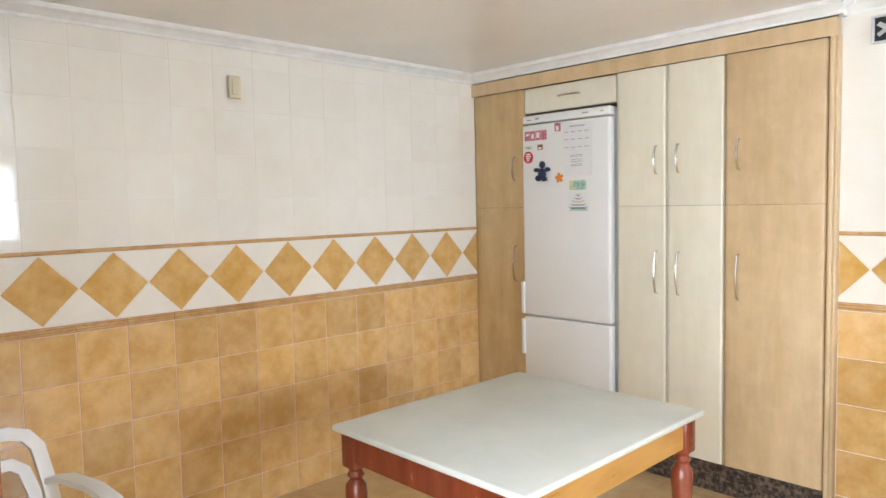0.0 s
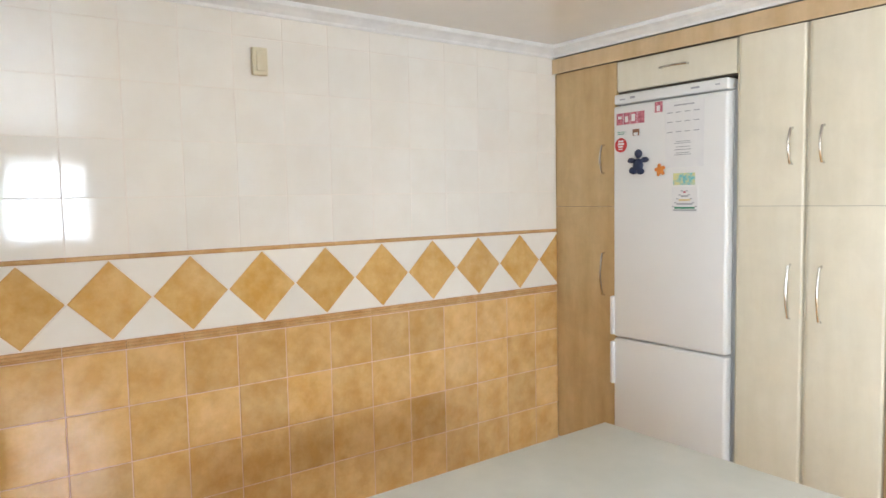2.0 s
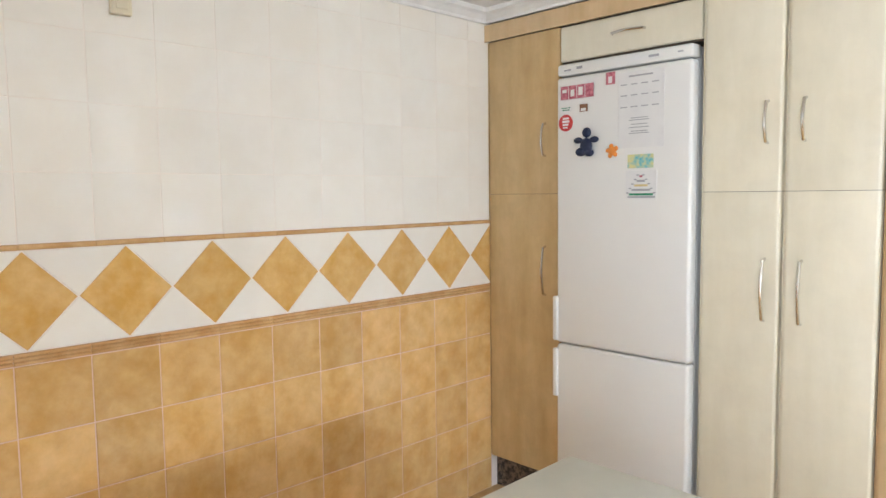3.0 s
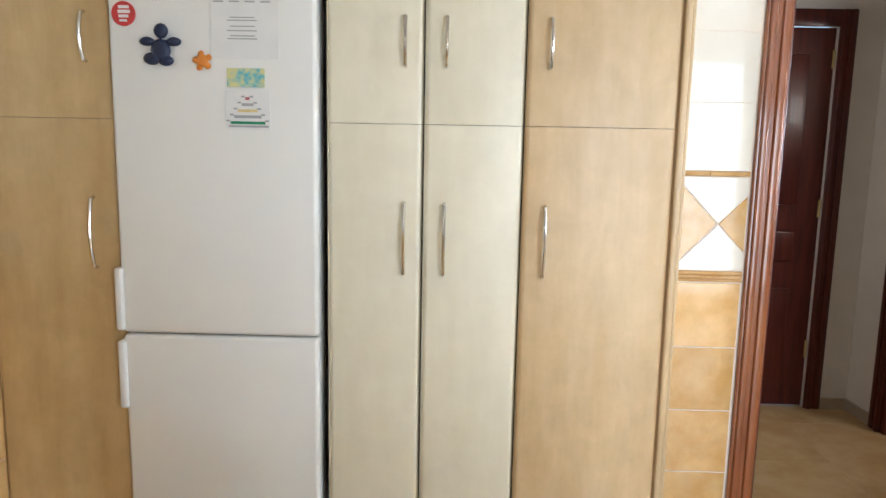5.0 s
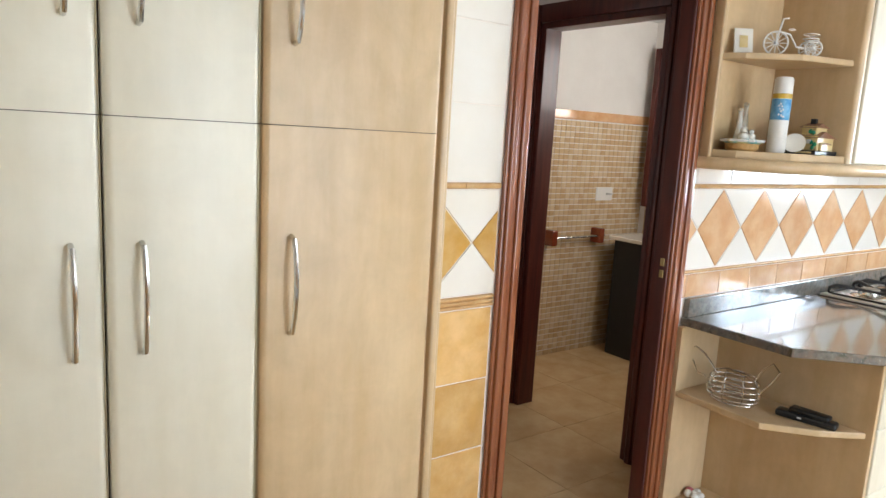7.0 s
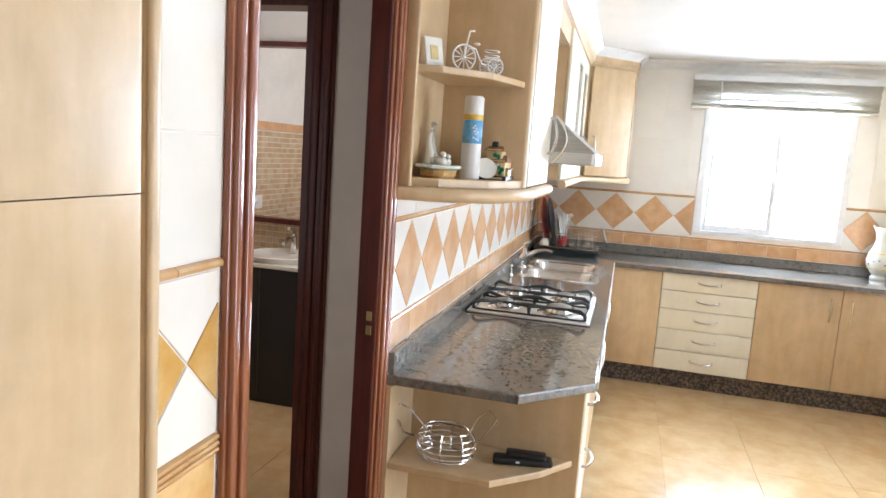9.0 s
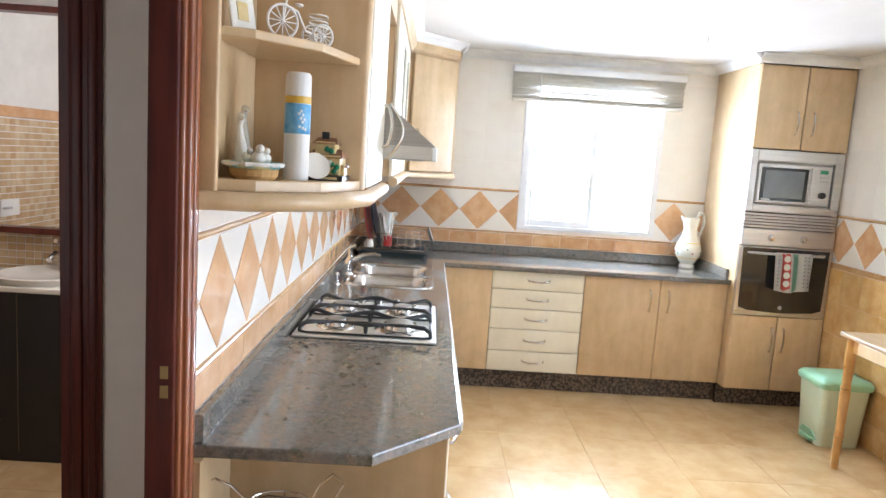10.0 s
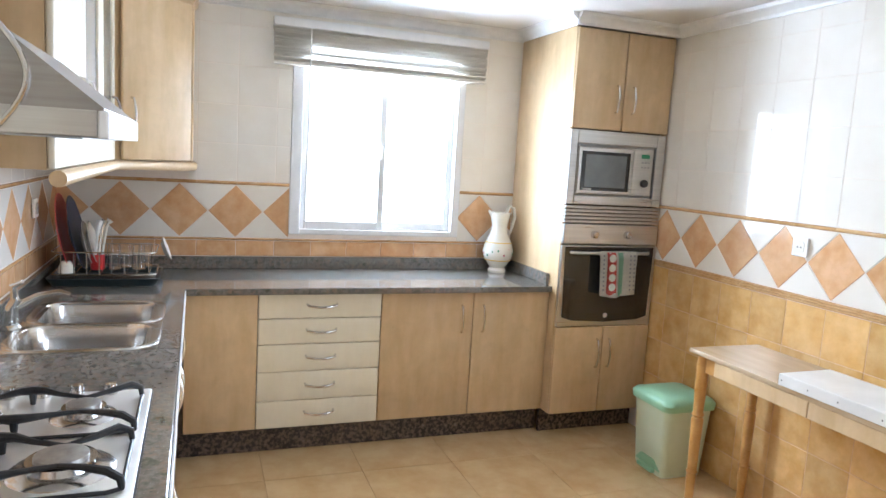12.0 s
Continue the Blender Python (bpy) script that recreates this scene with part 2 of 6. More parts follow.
def glass(name, rough=0.0, tint=(1, 1, 1)):
    m = bpy.data.materials.new(name)
    m.use_nodes = True
    p = m.node_tree.nodes["Principled BSDF"]
    p.inputs["Base Color"].default_value = rgb(tint)
    p.inputs["Transmission Weight"].default_value, p.inputs["Roughness"].default_value, p.inputs["IOR"].default_value = 1.0, rough, 1.45
    return m


M_GLASS = glass("clear_glass")
M_FROST = glass("frosted_cabinet_glass", 0.25, (0.85, 0.88, 0.88))
M_MIRROR = material("mirror_silver", (0.9, 0.9, 0.9), rough=0.02, metal=1.0)
M_MIRROR.node_tree.nodes["Map Range"].inputs[3].default_value = 0.01
M_MIRROR.node_tree.nodes["Map Range"].inputs[4].default_value = 0.02

# ---- building helpers ----
BASE = {}


def thing(name, at, label, category, group=""):
    ob = new(name)
    ob.location = at
    ob.empty_display_size = 0.05
    BASE[ob] = Vector(at)
    return tagged(ob, label, category, group)


def part(name, bm, mat, parent=None, label="", smooth=False):
    """One mesh under a thing or a part; its points are given in the world."""
    base = BASE[parent] if parent else Vector((0, 0, 0))
    bmesh.ops.recalc_face_normals(bm, faces=bm.faces)
    if base.length:
        bmesh.ops.translate(bm, vec=-base, verts=bm.verts)
    me = bpy.data.meshes.new(name)
    bm.to_mesh(me)
    bm.free()
    me.materials.append(mat)
    if smooth:
        for f in me.polygons:
            f.use_smooth = True
        me.set_sharp_from_angle(angle=radians(42))
    ob = new(name, me)
    ob.parent = parent
    BASE[ob] = base
    return tagged(ob, label)


def structure(name, bm, mat, label, smooth=False):
    return tagged(part(name, bm, mat, None, label, smooth), kind="structure")


def add(bm, other):
    me = bpy.data.meshes.new("tmp")
    other.to_mesh(me)
    other.free()
    bm.from_mesh(me)
    bpy.data.meshes.remove(me)
    return bm


def box(x0, x1, y0, y1, z0, z1, bev=0.0, seg=2, only="", bm=None):
    """A box, its edges rounded by bev; only: the axis along which the rounded edges run."""
    b = bmesh.new()
    bmesh.ops.create_cube(b, size=1)
    for v in b.verts:
        v.co = Vector(((x0 + x1) / 2 + v.co.x * (x1 - x0), (y0 + y1) / 2 + v.co.y * (y1 - y0), (z0 + z1) / 2 + v.co.z * (z1 - z0)))
    if bev:
        es = list(b.edges)
        if only:
            n = "xyz".index(only)
            es = [e for e in es if abs((e.verts[0].co - e.verts[1].co)[n]) > 1e-6]
        bmesh.ops.bevel(b, geom=es, offset=bev, segments=seg, profile=0.5, affect="EDGES")
    return add(bm, b) if bm else b


def prism(poly, z0, z1, bev=0.0, seg=2, bm=None):
    """An upright prism on a plan outline."""
    b = bmesh.new()
    lo = [b.verts.new((x, y, z0)) for x, y in poly]
    hi = [b.verts.new((x, y, z1)) for x, y in poly]
    b.faces.new(lo[::-1])
    b.faces.new(hi)
    for i in range(len(poly)):
        j = (i + 1) % len(poly)
        b.faces.new((lo[i], lo[j], hi[j], hi[i]))
    if bev:
        bmesh.ops.bevel(b, geom=[e for e in b.edges if abs(e.verts[0].co.z - e.verts[1].co.z) < 1e-6], offset=bev, segments=seg, profile=0.5, affect="EDGES")
    return add(bm, b) if bm else b


def extrude(profile, start, along, up=(0, 0, 1), bm=None):
    """A straight moulding: a profile of (out, height) drawn from start along a vector; out is to the left of the way."""
    b = bmesh.new()
    s, a, u = Vector(start), Vector(along), Vector(up)
    side = u.cross(a).normalized()
    p = [b.verts.new(s + side * o + u * h) for o, h in profile]
    q = [b.verts.new(s + a + side * o + u * h) for o, h in profile]
    b.faces.new(p)
    b.faces.new(q[::-1])
    for i in range(len(p)):
        j = (i + 1) % len(p)
        b.faces.new((p[i], q[i], q[j], p[j]))
    return add(bm, b) if bm else b


def tube(points, r, sides=8, bm=None, closed=False):
    """A round rod through points; r may be one radius or one for each point."""
    b = bmesh.new()
    P = [Vector(p) for p in points]
    n = len(P)
    R = r if isinstance(r, (list, tuple)) else [r] * n
    rings = []
    ref = None
    for i, p in enumerate(P):
        t = (P[(i + 1) % n if closed else min(i + 1, n - 1)] - P[(i - 1) % n if closed else max(i - 1, 0)]).normalized()
        if ref is None:
            ref = t.orthogonal().normalized()
        ref = (ref - t * ref.dot(t)).normalized()
        w = t.cross(ref)
        rings.append([b.verts.new(p + (ref * math.cos(a) + w * math.sin(a)) * R[i]) for a in [2 * math.pi * k / sides for k in range(sides)]])
    for i in range(n if closed else n - 1):
        A, B = rings[i], rings[(i + 1) % n]
        for k in range(sides):
            b.faces.new((A[k], A[(k + 1) % sides], B[(k + 1) % sides], B[k]))
    if not closed:
        b.faces.new(rings[0][::-1])
        b.faces.new(rings[-1])
    return add(bm, b) if bm else b


def lathe(profile, x, y, z, sides=20, bm=None):
    """A turned body: (radius, height) from the foot up."""
    return tube([(x, y, z + h) for _, h in profile], [max(r, 0.0005) for r, _ in profile], sides, bm)


def turned(profile, x, y, z, sides=20, bm=None):
    """A turned body whose rings lie level, also where heights repeat."""
    b = bmesh.new()
    rings = [[b.verts.new((x + max(r, 0.0005) * math.cos(2 * math.pi * k / sides), y + max(r, 0.0005) * math.sin(2 * math.pi * k / sides), z + h)) for k in range(sides)] for r, h in profile]
    for A, B in zip(rings, rings[1:]):
        for k in range(sides):
            b.faces.new((A[k], A[(k + 1) % sides], B[(k + 1) % sides], B[k]))
    b.faces.new(rings[0][::-1])
    b.faces.new(rings[-1])
    return add(bm, b) if bm else b


def ball(x, y, z, rx, ry=None, rz=None, bm=None, sub=2):
    b = bmesh.new()
    bmesh.ops.create_icosphere(b, subdivisions=sub, radius=1)
    for v in b.verts:
        v.co = Vector((x + v.co.x * rx, y + v.co.y * (ry or rx), z + v.co.z * (rz or rx)))
    return add(bm, b) if bm else b


def spin(bm, at, deg, axis="Z"):
    bmesh.ops.rotate(bm, cent=Vector(at), matrix=Matrix.Rotation(radians(deg), 3, axis), verts=bm.verts)
    return bm


def bow(a, b, out, r=0.005, n=9):
    """A bow handle from a to b that stands off by the vector out, with short feet."""
    a, b, out = Vector(a), Vector(b), Vector(out)
    pts = [a - out * 0.15] + [a.lerp(b, 0.03 + 0.94 * i / n) + out * (0.5 + 0.5 * math.sin(math.pi * i / n)) for i in range(n + 1)] + [b - out * 0.15]
    return tube(pts, r, 8)


# frames of the walls: a place u along the wall, v up, proud of it by n
FW = Matrix(((0, 0, 1, XW), (1, 0, 0, 0), (0, 1, 0, 0), (0, 0, 0, 1)))
FN = Matrix(((1, 0, 0, 0), (0, 0, -1, YN), (0, 1, 0, 0), (0, 0, 0, 1)))
FE = Matrix(((0, 0, -1, XE), (-1, 0, 0, 0), (0, 1, 0, 0), (0, 0, 0, 1)))
FS = Matrix(((-1, 0, 0, 0), (0, 0, 1, YS), (0, 1, 0, 0), (0, 0, 0, 1)))
FF = Matrix(((1, 0, 0, 0), (0, 1, 0, 0), (0, 0, 1, FLOOR), (0, 0, 0, 1)))
PIECES = {}


SETTLE = random.Random(17)


def piece(name, parent, fr, poly, mat, depth=0.003, inset=0.0015):
    """One tile: a low frustum on an outline in the wall's own frame; alike tiles share a mesh."""
    u0, v0 = poly[0]
    key = (mat.name, depth, tuple((round(u - u0, 4), round(v - v0, 4)) for u, v in poly))
    if key not in PIECES:
        n = len(poly)
        cu, cv = sum(p[0] for p in poly) / n, sum(p[1] for p in poly) / n
        low = [(u - u0, v - v0, 0.0) for u, v in poly]
        top = []
        for u, v in poly:
            d = math.hypot(u - cu, v - cv)
            k = 1 - inset * 1.4 / d
            top.append((cu + (u - cu) * k - u0, cv + (v - cv) * k - v0, depth))
        mid = [(a, b, depth * 0.6) for a, b, _ in low]
        me = bpy.data.meshes.new(name)
        faces = [tuple(range(2 * n, 3 * n))]
        for i in range(n):
            j = (i + 1) % n
            faces += [(i, j, n + j, n + i), (n + i, n + j, 2 * n + j, 2 * n + i)]
        me.from_pydata(low + mid + top, [], faces)
        me.materials.append(mat)
        PIECES[key] = me
    ob = new(name, PIECES[key])
    ob.parent = parent
    tilt = Matrix.Identity(4)
    if mat is M_WHITETILE or mat is M_OCHRE:
        tilt = Matrix.Rotation(SETTLE.uniform(-0.0025, 0.0025), 4, "X") @ Matrix.Rotation(SETTLE.uniform(-0.0025, 0.0025), 4, "Y")
    ob.matrix_basis = fr @ Matrix.Translation((u0, v0, 0)) @ tilt
    return ob


def tile_rows(parent, fr, u0, u1, v_edges, pitch, start, mat, gap=0.0022, name="tile", holes=()):
    depth = 0.0014 if mat is M_WHITETILE else 0.003
    """Rows of tiles between u0 and u1, with a joint at start; holes: (u0, u1, v0, v1) left open."""
    k0, k1 = math.floor((u0 - start) / pitch), math.ceil((u1 - start) / pitch)
    for va, vb in zip(v_edges, v_edges[1:]):
        for k in range(k0, k1):
            spans = [(max(start + k * pitch, u0), min(start + (k + 1) * pitch, u1))]
            for h0, h1, w0, w1 in holes:
                if w0 < vb - 0.002 and w1 > va + 0.002:
                    cut = []
                    for a, b in spans:
                        cut += [(a, min(b, h0)), (max(a, h1), b)] if b > h0 and a < h1 else [(a, b)]
                    spans = cut
            for a, b in spans:
                if b - a > 0.012:
                    a2, b2, c2, d2 = a + gap / 2, b - gap / 2, va + gap / 2, vb - gap / 2
                    piece(name, parent, fr, [(a2, c2), (b2, c2), (b2, d2), (a2, d2)], mat, depth)


def band(parent, fr, u0, u1, start, v0=1.066, v1=1.347, pitch=0.27, gap=0.003, mat_d=None):
    """The frieze: ochre diamonds on the tip between ivory triangles, clipped at the ends."""
    vm, g = (v0 + v1) / 2, gap / 2

    def clip(poly):
        for lim, sgn in ((u0, 1), (u1, -1)):
            out = []
            for i in range(len(poly)):
                a, b = poly[i], poly[(i + 1) % len(poly)]
                ia, ib = sgn * (a[0] - lim) >= -1e-9, sgn * (b[0] - lim) >= -1e-9
                if ia:
                    out.append(a)
                if ia != ib:
                    k = (lim - a[0]) / (b[0] - a[0])
                    out.append((lim, a[1] + k * (b[1] - a[1])))
            poly = out
            if len(poly) < 3:
                return None
        return poly if max(p[0] for p in poly) - min(p[0] for p in poly) > 0.01 else None

    for k in range(math.floor((u0 - start) / pitch) - 1, math.ceil((u1 - start) / pitch) + 1):
        c = start + k * pitch
        h = pitch / 2
        shapes = (("diamond_tile", mat_d or M_DIAMOND, [(c - h + 2 * g, vm), (c, v0 + g * 2), (c + h - 2 * g, vm), (c, v1 - g * 2)]),
                  ("triangle_tile", M_WHITETILE, [(c + 2 * g, v1 - g), (c + h, vm + 2 * g), (c + 2 * h - 2 * g, v1 - g)]),
                  ("triangle_tile", M_WHITETILE, [(c + 2 * g, v0 + g), (c + 2 * h - 2 * g, v0 + g), (c + h, vm - 2 * g)]))
        for name, mat, poly in shapes:
            poly = clip(poly)
            if poly:
                piece(name, parent, fr, poly, mat)


def ridges(parent, fr, u0, u1, v0, v1, pitch, start, count):
    """A border of moulded trim tiles, each with count rounded ridges."""
    k0, k1 = math.floor((u0 - start) / pitch), math.ceil((u1 - start) / pitch)
    h = (v1 - v0) / count
    for k in range(k0, k1):
        a, b = max(start + k * pitch, u0) + 0.001, min(start + (k + 1) * pitch, u1) - 0.001
        if b - a < 0.01:
            continue
        key = ("ridge", count, round(b - a, 4), round(v1 - v0, 4))
        if key not in PIECES:
            prof = [(0.0, 0.0)]
            for c in range(count):
                for q in range(5):
                    w = math.pi * q / 4
                    prof.append((h * (c + 0.5 - 0.47 * math.cos(w)), 0.004 + 0.007 * math.sin(w)))
            prof.append((v1 - v0, 0.0))
            n = len(prof)
            me = bpy.data.meshes.new("trim_tile")
            vs = [(0.0, p, q) for p, q in prof] + [(b - a, p, q) for p, q in prof]
            me.from_pydata(vs, [], [(i, n + i, n + i + 1, i + 1) for i in range(n - 1)] + [tuple(range(n)), tuple(range(2 * n - 1, n - 1, -1))])
            me.materials.append(M_TRIM)
            PIECES[key] = me
        ob = new("trim_tile", PIECES[key])
        ob.parent = parent
        ob.matrix_basis = fr @ Matrix.Translation((a, v0, 0))


LOW = [FLOOR, 0.216, 0.419, 0.622, 0.825, 1.028]
HIGH = [1.366, 1.563, 1.765, 1.968, 2.17, 2.262]

# ---- the shell ----
T = 0.10
structure("ground", box(-60, 60, -60, 60, -0.25, -0.15), M_LEVEL, "plain outdoor ground round the house")
floor = structure("floor", box(XW - T, XE + T, -1.0, 6.2, FLOOR - 0.12, FLOOR - 0.004), M_FGROUT, "ochre ceramic tiled kitchen floor with fine joints")
wall_west = structure("wall_west", box(XW - T, XW, YS - T, 4.80, FLOOR, CEIL), M_GROUT, "kitchen wall in ivory and ochre tiles with a diamond frieze")
bm = box(XW, -0.10, 4.66, 4.76, FLOOR, CEIL)
box(-0.395, -0.102, YN, YN + T, FLOOR, CEIL, bm=bm)
box(-0.395, -0.30, YN + T, 4.66, FLOOR, CEIL, bm=bm)
box(-0.102, 0.60, YN, YN + T, 2.13, CEIL, bm=bm)
box(0.60, HX, YN, YN + 0.045, FLOOR, CEIL, bm=bm)
box(HX, XE + T, YN, YN + T, FLOOR, CEIL, bm=bm)
wall_north = structure("wall_north", bm, M_GROUT, "tiled kitchen wall with a doorway and a cupboard niche")
WY0, WY1, WZ0, WZ1 = 1.985, 2.975, 1.09, 2.14
bm = box(XE, XE + T, YS - T, WY0, FLOOR, CEIL)
box(XE, XE + T, WY1, YN, FLOOR, CEIL, bm=bm)
box(XE, XE + T, WY0, WY1, FLOOR, WZ0, bm=bm)
box(XE, XE + T, WY0, WY1, WZ1, CEIL, bm=bm)
wall_east = structure("wall_east", bm, M_GROUT, "tiled kitchen wall with the window over the worktop")
DX0, DX1 = -0.45, 1.40
bm = box(DX1, XE, YS - T, YS, FLOOR, CEIL)
box(XW, DX0, YS - T, YS, FLOOR, CEIL, bm=bm)
box(DX0, DX1, YS - T, YS, 2.2, CEIL, bm=bm)
wall_south = structure("wall_south", bm, M_GROUT, "tiled kitchen wall with a wide doorway")
structure("ceiling", box(XW - T, XE + T, -1.0, 6.2, CEIL, CEIL + 0.12), M_CEIL, "off-white lacquered plaster ceiling with a soft sheen")
# the passage behind the start
bm = box(DX0 - 0.25, DX0 - 0.15, -0.1, YS - T, FLOOR, CEIL)
box(DX1 + 0.15, DX1 + 0.25, -0.1, YS - T, FLOOR, CEIL, bm=bm)
box(DX0 - 0.15, DX1 + 0.15, -0.1, 0.0, 2.25, CEIL, bm=bm)
structure("wall_passage", bm, M_PAINT, "plain painted passage wall behind the doorway")
structure("trim_passage_door", box(DX0 - 0.02, DX0 + 0.012, YS - T - 0.02, YS + 0.012, FLOOR, 2.2, 0.006), M_CASING, "brown varnished door casing of the kitchen entrance")

# plaster cornice round the kitchen, stepping round the oven tower
CP = [(0.0, 0.0), (0.012, 0.0), (0.016, 0.012), (0.034, 0.030), (0.050, 0.040), (0.054, 0.052), (0.054, 0.058), (0.0, 0.058)]
ZC = CEIL - 0.058
bm = bmesh.new()
for s, e in (((XW, YN - 0.06), (XW, YS)), ((XW, YS), (3.50, YS)), ((3.50, YS), (3.50, 1.645)), ((3.50, 1.645), (XE, 1.645)), ((XE, 1.645), (XE, 3.46)),
             ((XE, 3.46), (3.91, 3.46)), ((3.91, 3.46), (3.61, 3.755)), ((3.61, 3.755), (1.06, 3.755)), ((1.06, 3.755), (0.68, 4.0)), ((0.68, 4.0), (0.68, YN)), ((0.68, YN), (-0.38, YN)), ((-0.38, YN), (-0.38, YN - 0.06)), ((-0.38, YN - 0.06), (XW, YN - 0.06))):
    a = Vector((*s, ZC))
    d = Vector((*e, ZC)) - a
    dn = d.normalized() * 0.02
    extrude(CP, a - dn, d + 2 * dn, bm=bm)
structure("trim_cornice", bm, M_CORNICE, "white moulded plaster cornice under the ceiling")

# ---- hall and bathroom behind the doorway ----
bm = box(-0.60, 0.01, HY, HY + T, FLOOR, CEIL)
box(0.835, HX, HY, HY + T, FLOOR, CEIL, bm=bm)
box(0.01, 0.835, HY, HY + T, 2.12, CEIL, bm=bm)
box(-0.70, -0.60, 4.76, HY + T, FLOOR, CEIL, bm=bm)
structure("wall_hall", bm, M_PAINT, "off-white painted hall wall")
BY0, BY1 = 4.545, 5.30
bm = box(HX, HX + 0.10, YN + T, BY0, FLOOR, CEIL)
box(HX, HX + 0.10, BY1, BY + T, FLOOR, CEIL, bm=bm)
box(HX, HX + 0.10, BY0, BY1, 2.08, CEIL, bm=bm)
structure("wall_bathroom_door", bm, M_PAINT, "pale painted partition between hall and bathroom")
bm = box(HX + 0.10, 2.75, BY, BY + T, FLOOR, CEIL)
box(2.65, 2.75, YN + T, BY, FLOOR, CEIL, bm=bm)
structure("wall_bathroom", bm, M_PAINT, "cream painted bathroom wall above a mosaic dado")
bm = box(-0.60, -0.05, HY - 0.012, HY, FLOOR, FLOOR + 0.06)
box(0.920, HX, HY - 0.012, HY, FLOOR, FLOOR + 0.06, bm=bm)
box(HX - 0.012, HX, BY1 + 0.09, HY - 0.012, FLOOR, FLOOR + 0.06, bm=bm)
box(HX - 0.012, HX, YN + T, BY0 - 0.09, FLOOR, FLOOR + 0.06, bm=bm)
structure("baseboard", bm, M_LEVEL, "stone skirting of the hall")

# mosaic: small tiles in a regular grid, in three tints
for mat, want in ((M_MOSAIC_A, 0), (M_MOSAIC_B, 1), (M_MOSAIC_C, 2)):
    rnd = random.Random(5)
    verts, faces = [], []

    def chip(o, du, dv, n):
        i = len(verts)
        o, du, dv, n = Vector(o), Vector(du), Vector(dv), Vector(n) * 0.004
        for q in (o, o + du, o + du + dv, o + dv):
            verts.append(q)
        for q in (o, o + du, o + du + dv, o + dv):
            verts.append(q + n)
        faces.extend([(i + 4, i + 5, i + 6, i + 7), (i, i + 1, i + 5, i + 4), (i + 1, i + 2, i + 6, i + 5), (i + 2, i + 3, i + 7, i + 6), (i + 3, i, i + 4, i + 7)])

    for face in range(2):
        for a in range(33):
            for b in range(43):
                if rnd.choice((0, 1, 1, 2, 2)) != want:
                    continue
                z = FLOOR + b * 0.036
                if face == 0 and 1.24 + a * 0.043 < 2.64:
                    chip((1.24 + a * 0.043, BY, z), (0.038, 0, 0), (0, 0, 0.031), (0, -1, 0))
                elif face == 1 and 5.80 - a * 0.043 > 4.25:
                    chip((2.65, 5.80 - a * 0.043, z), (0, -0.038, 0), (0, 0, 0.031), (-1, 0, 0))
    me = bpy.data.meshes.new("mosaic")
    me.from_pydata(verts, [], faces)
    me.materials.append(mat)
    tagged(new("mosaic", me), "small square bathroom mosaic tiles in ochre tints", "mosaic", kind="stuff")


def casing(bm, fixed, a, b, z1, w, out, axis):
    """Moulded architrave round an opening a..b on a wall face; out: which way it stands proud."""
    for lo, hi in ((a - w, a), (b, b + w)):
        for f0, f1, d in ((0.0, 1.0, 0.014), (0.12, 0.38, 0.024), (0.58, 0.90, 0.022)):
            q0, q1 = lo + (hi - lo) * f0, lo + (hi - lo) * f1
            d0, d1 = sorted((fixed, fixed + out * d))
            if axis == "x":
                box(q0, q1, d0, d1, FLOOR, z1 + w, 0.005, 3, bm=bm)
            else:
                box(d0, d1, q0, q1, FLOOR, z1 + w, 0.005, 3, bm=bm)
    d0, d1 = sorted((fixed, fixed + out * 0.016))
    if axis == "x":
        box(a, b, d0, d1, z1, z1 + w, 0.004, bm=bm)
    else:
        box(d0, d1, a, b, z1, z1 + w, 0.004, bm=bm)
    return bm


# kitchen doorway
frame_1 = tagged(thing("door_1", (0.24, YN, FLOOR), "varnished mahogany door frame of the kitchen doorway", "door frame"), kind="structure")
part("casing", casing(bmesh.new(), YN, -0.098, 0.588, 2.10, 0.078, -1, "x"), M_CASING, frame_1, smooth=True)
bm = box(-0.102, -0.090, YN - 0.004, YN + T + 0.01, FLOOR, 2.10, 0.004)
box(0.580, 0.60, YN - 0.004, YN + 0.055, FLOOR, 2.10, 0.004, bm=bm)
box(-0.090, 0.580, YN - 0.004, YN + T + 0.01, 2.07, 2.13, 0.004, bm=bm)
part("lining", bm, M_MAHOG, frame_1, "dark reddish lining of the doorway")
for z in (1.045, 1.085):
    part("strike_plate", box(0.5775, 0.5805, 4.108, 4.124, z, z + 0.026, 0.001), M_BRASS, frame_1)
# bathroom doorway
frame_2 = tagged(thing("door_2", (HX, 4.92, FLOOR), "dark mahogany frame of the open bathroom doorway", "door frame"), kind="structure")
part("casing", casing(bmesh.new(), HX, BY0, BY1, 2.05, 0.085, -1, "y"), M_MAHOG, frame_2, smooth=True)
bm = box(HX - 0.004, HX + 0.105, BY0 - 0.002, BY0 + 0.03, FLOOR, 2.05, 0.004)
box(HX - 0.004, HX + 0.105, BY1 - 0.03, BY1 + 0.002, FLOOR, 2.05, 0.004, bm=bm)
box(HX - 0.004, HX + 0.105, BY0 + 0.03, BY1 - 0.03, 2.02, 2.08, 0.004, bm=bm)
part("lining", bm, M_MAHOG, frame_2)
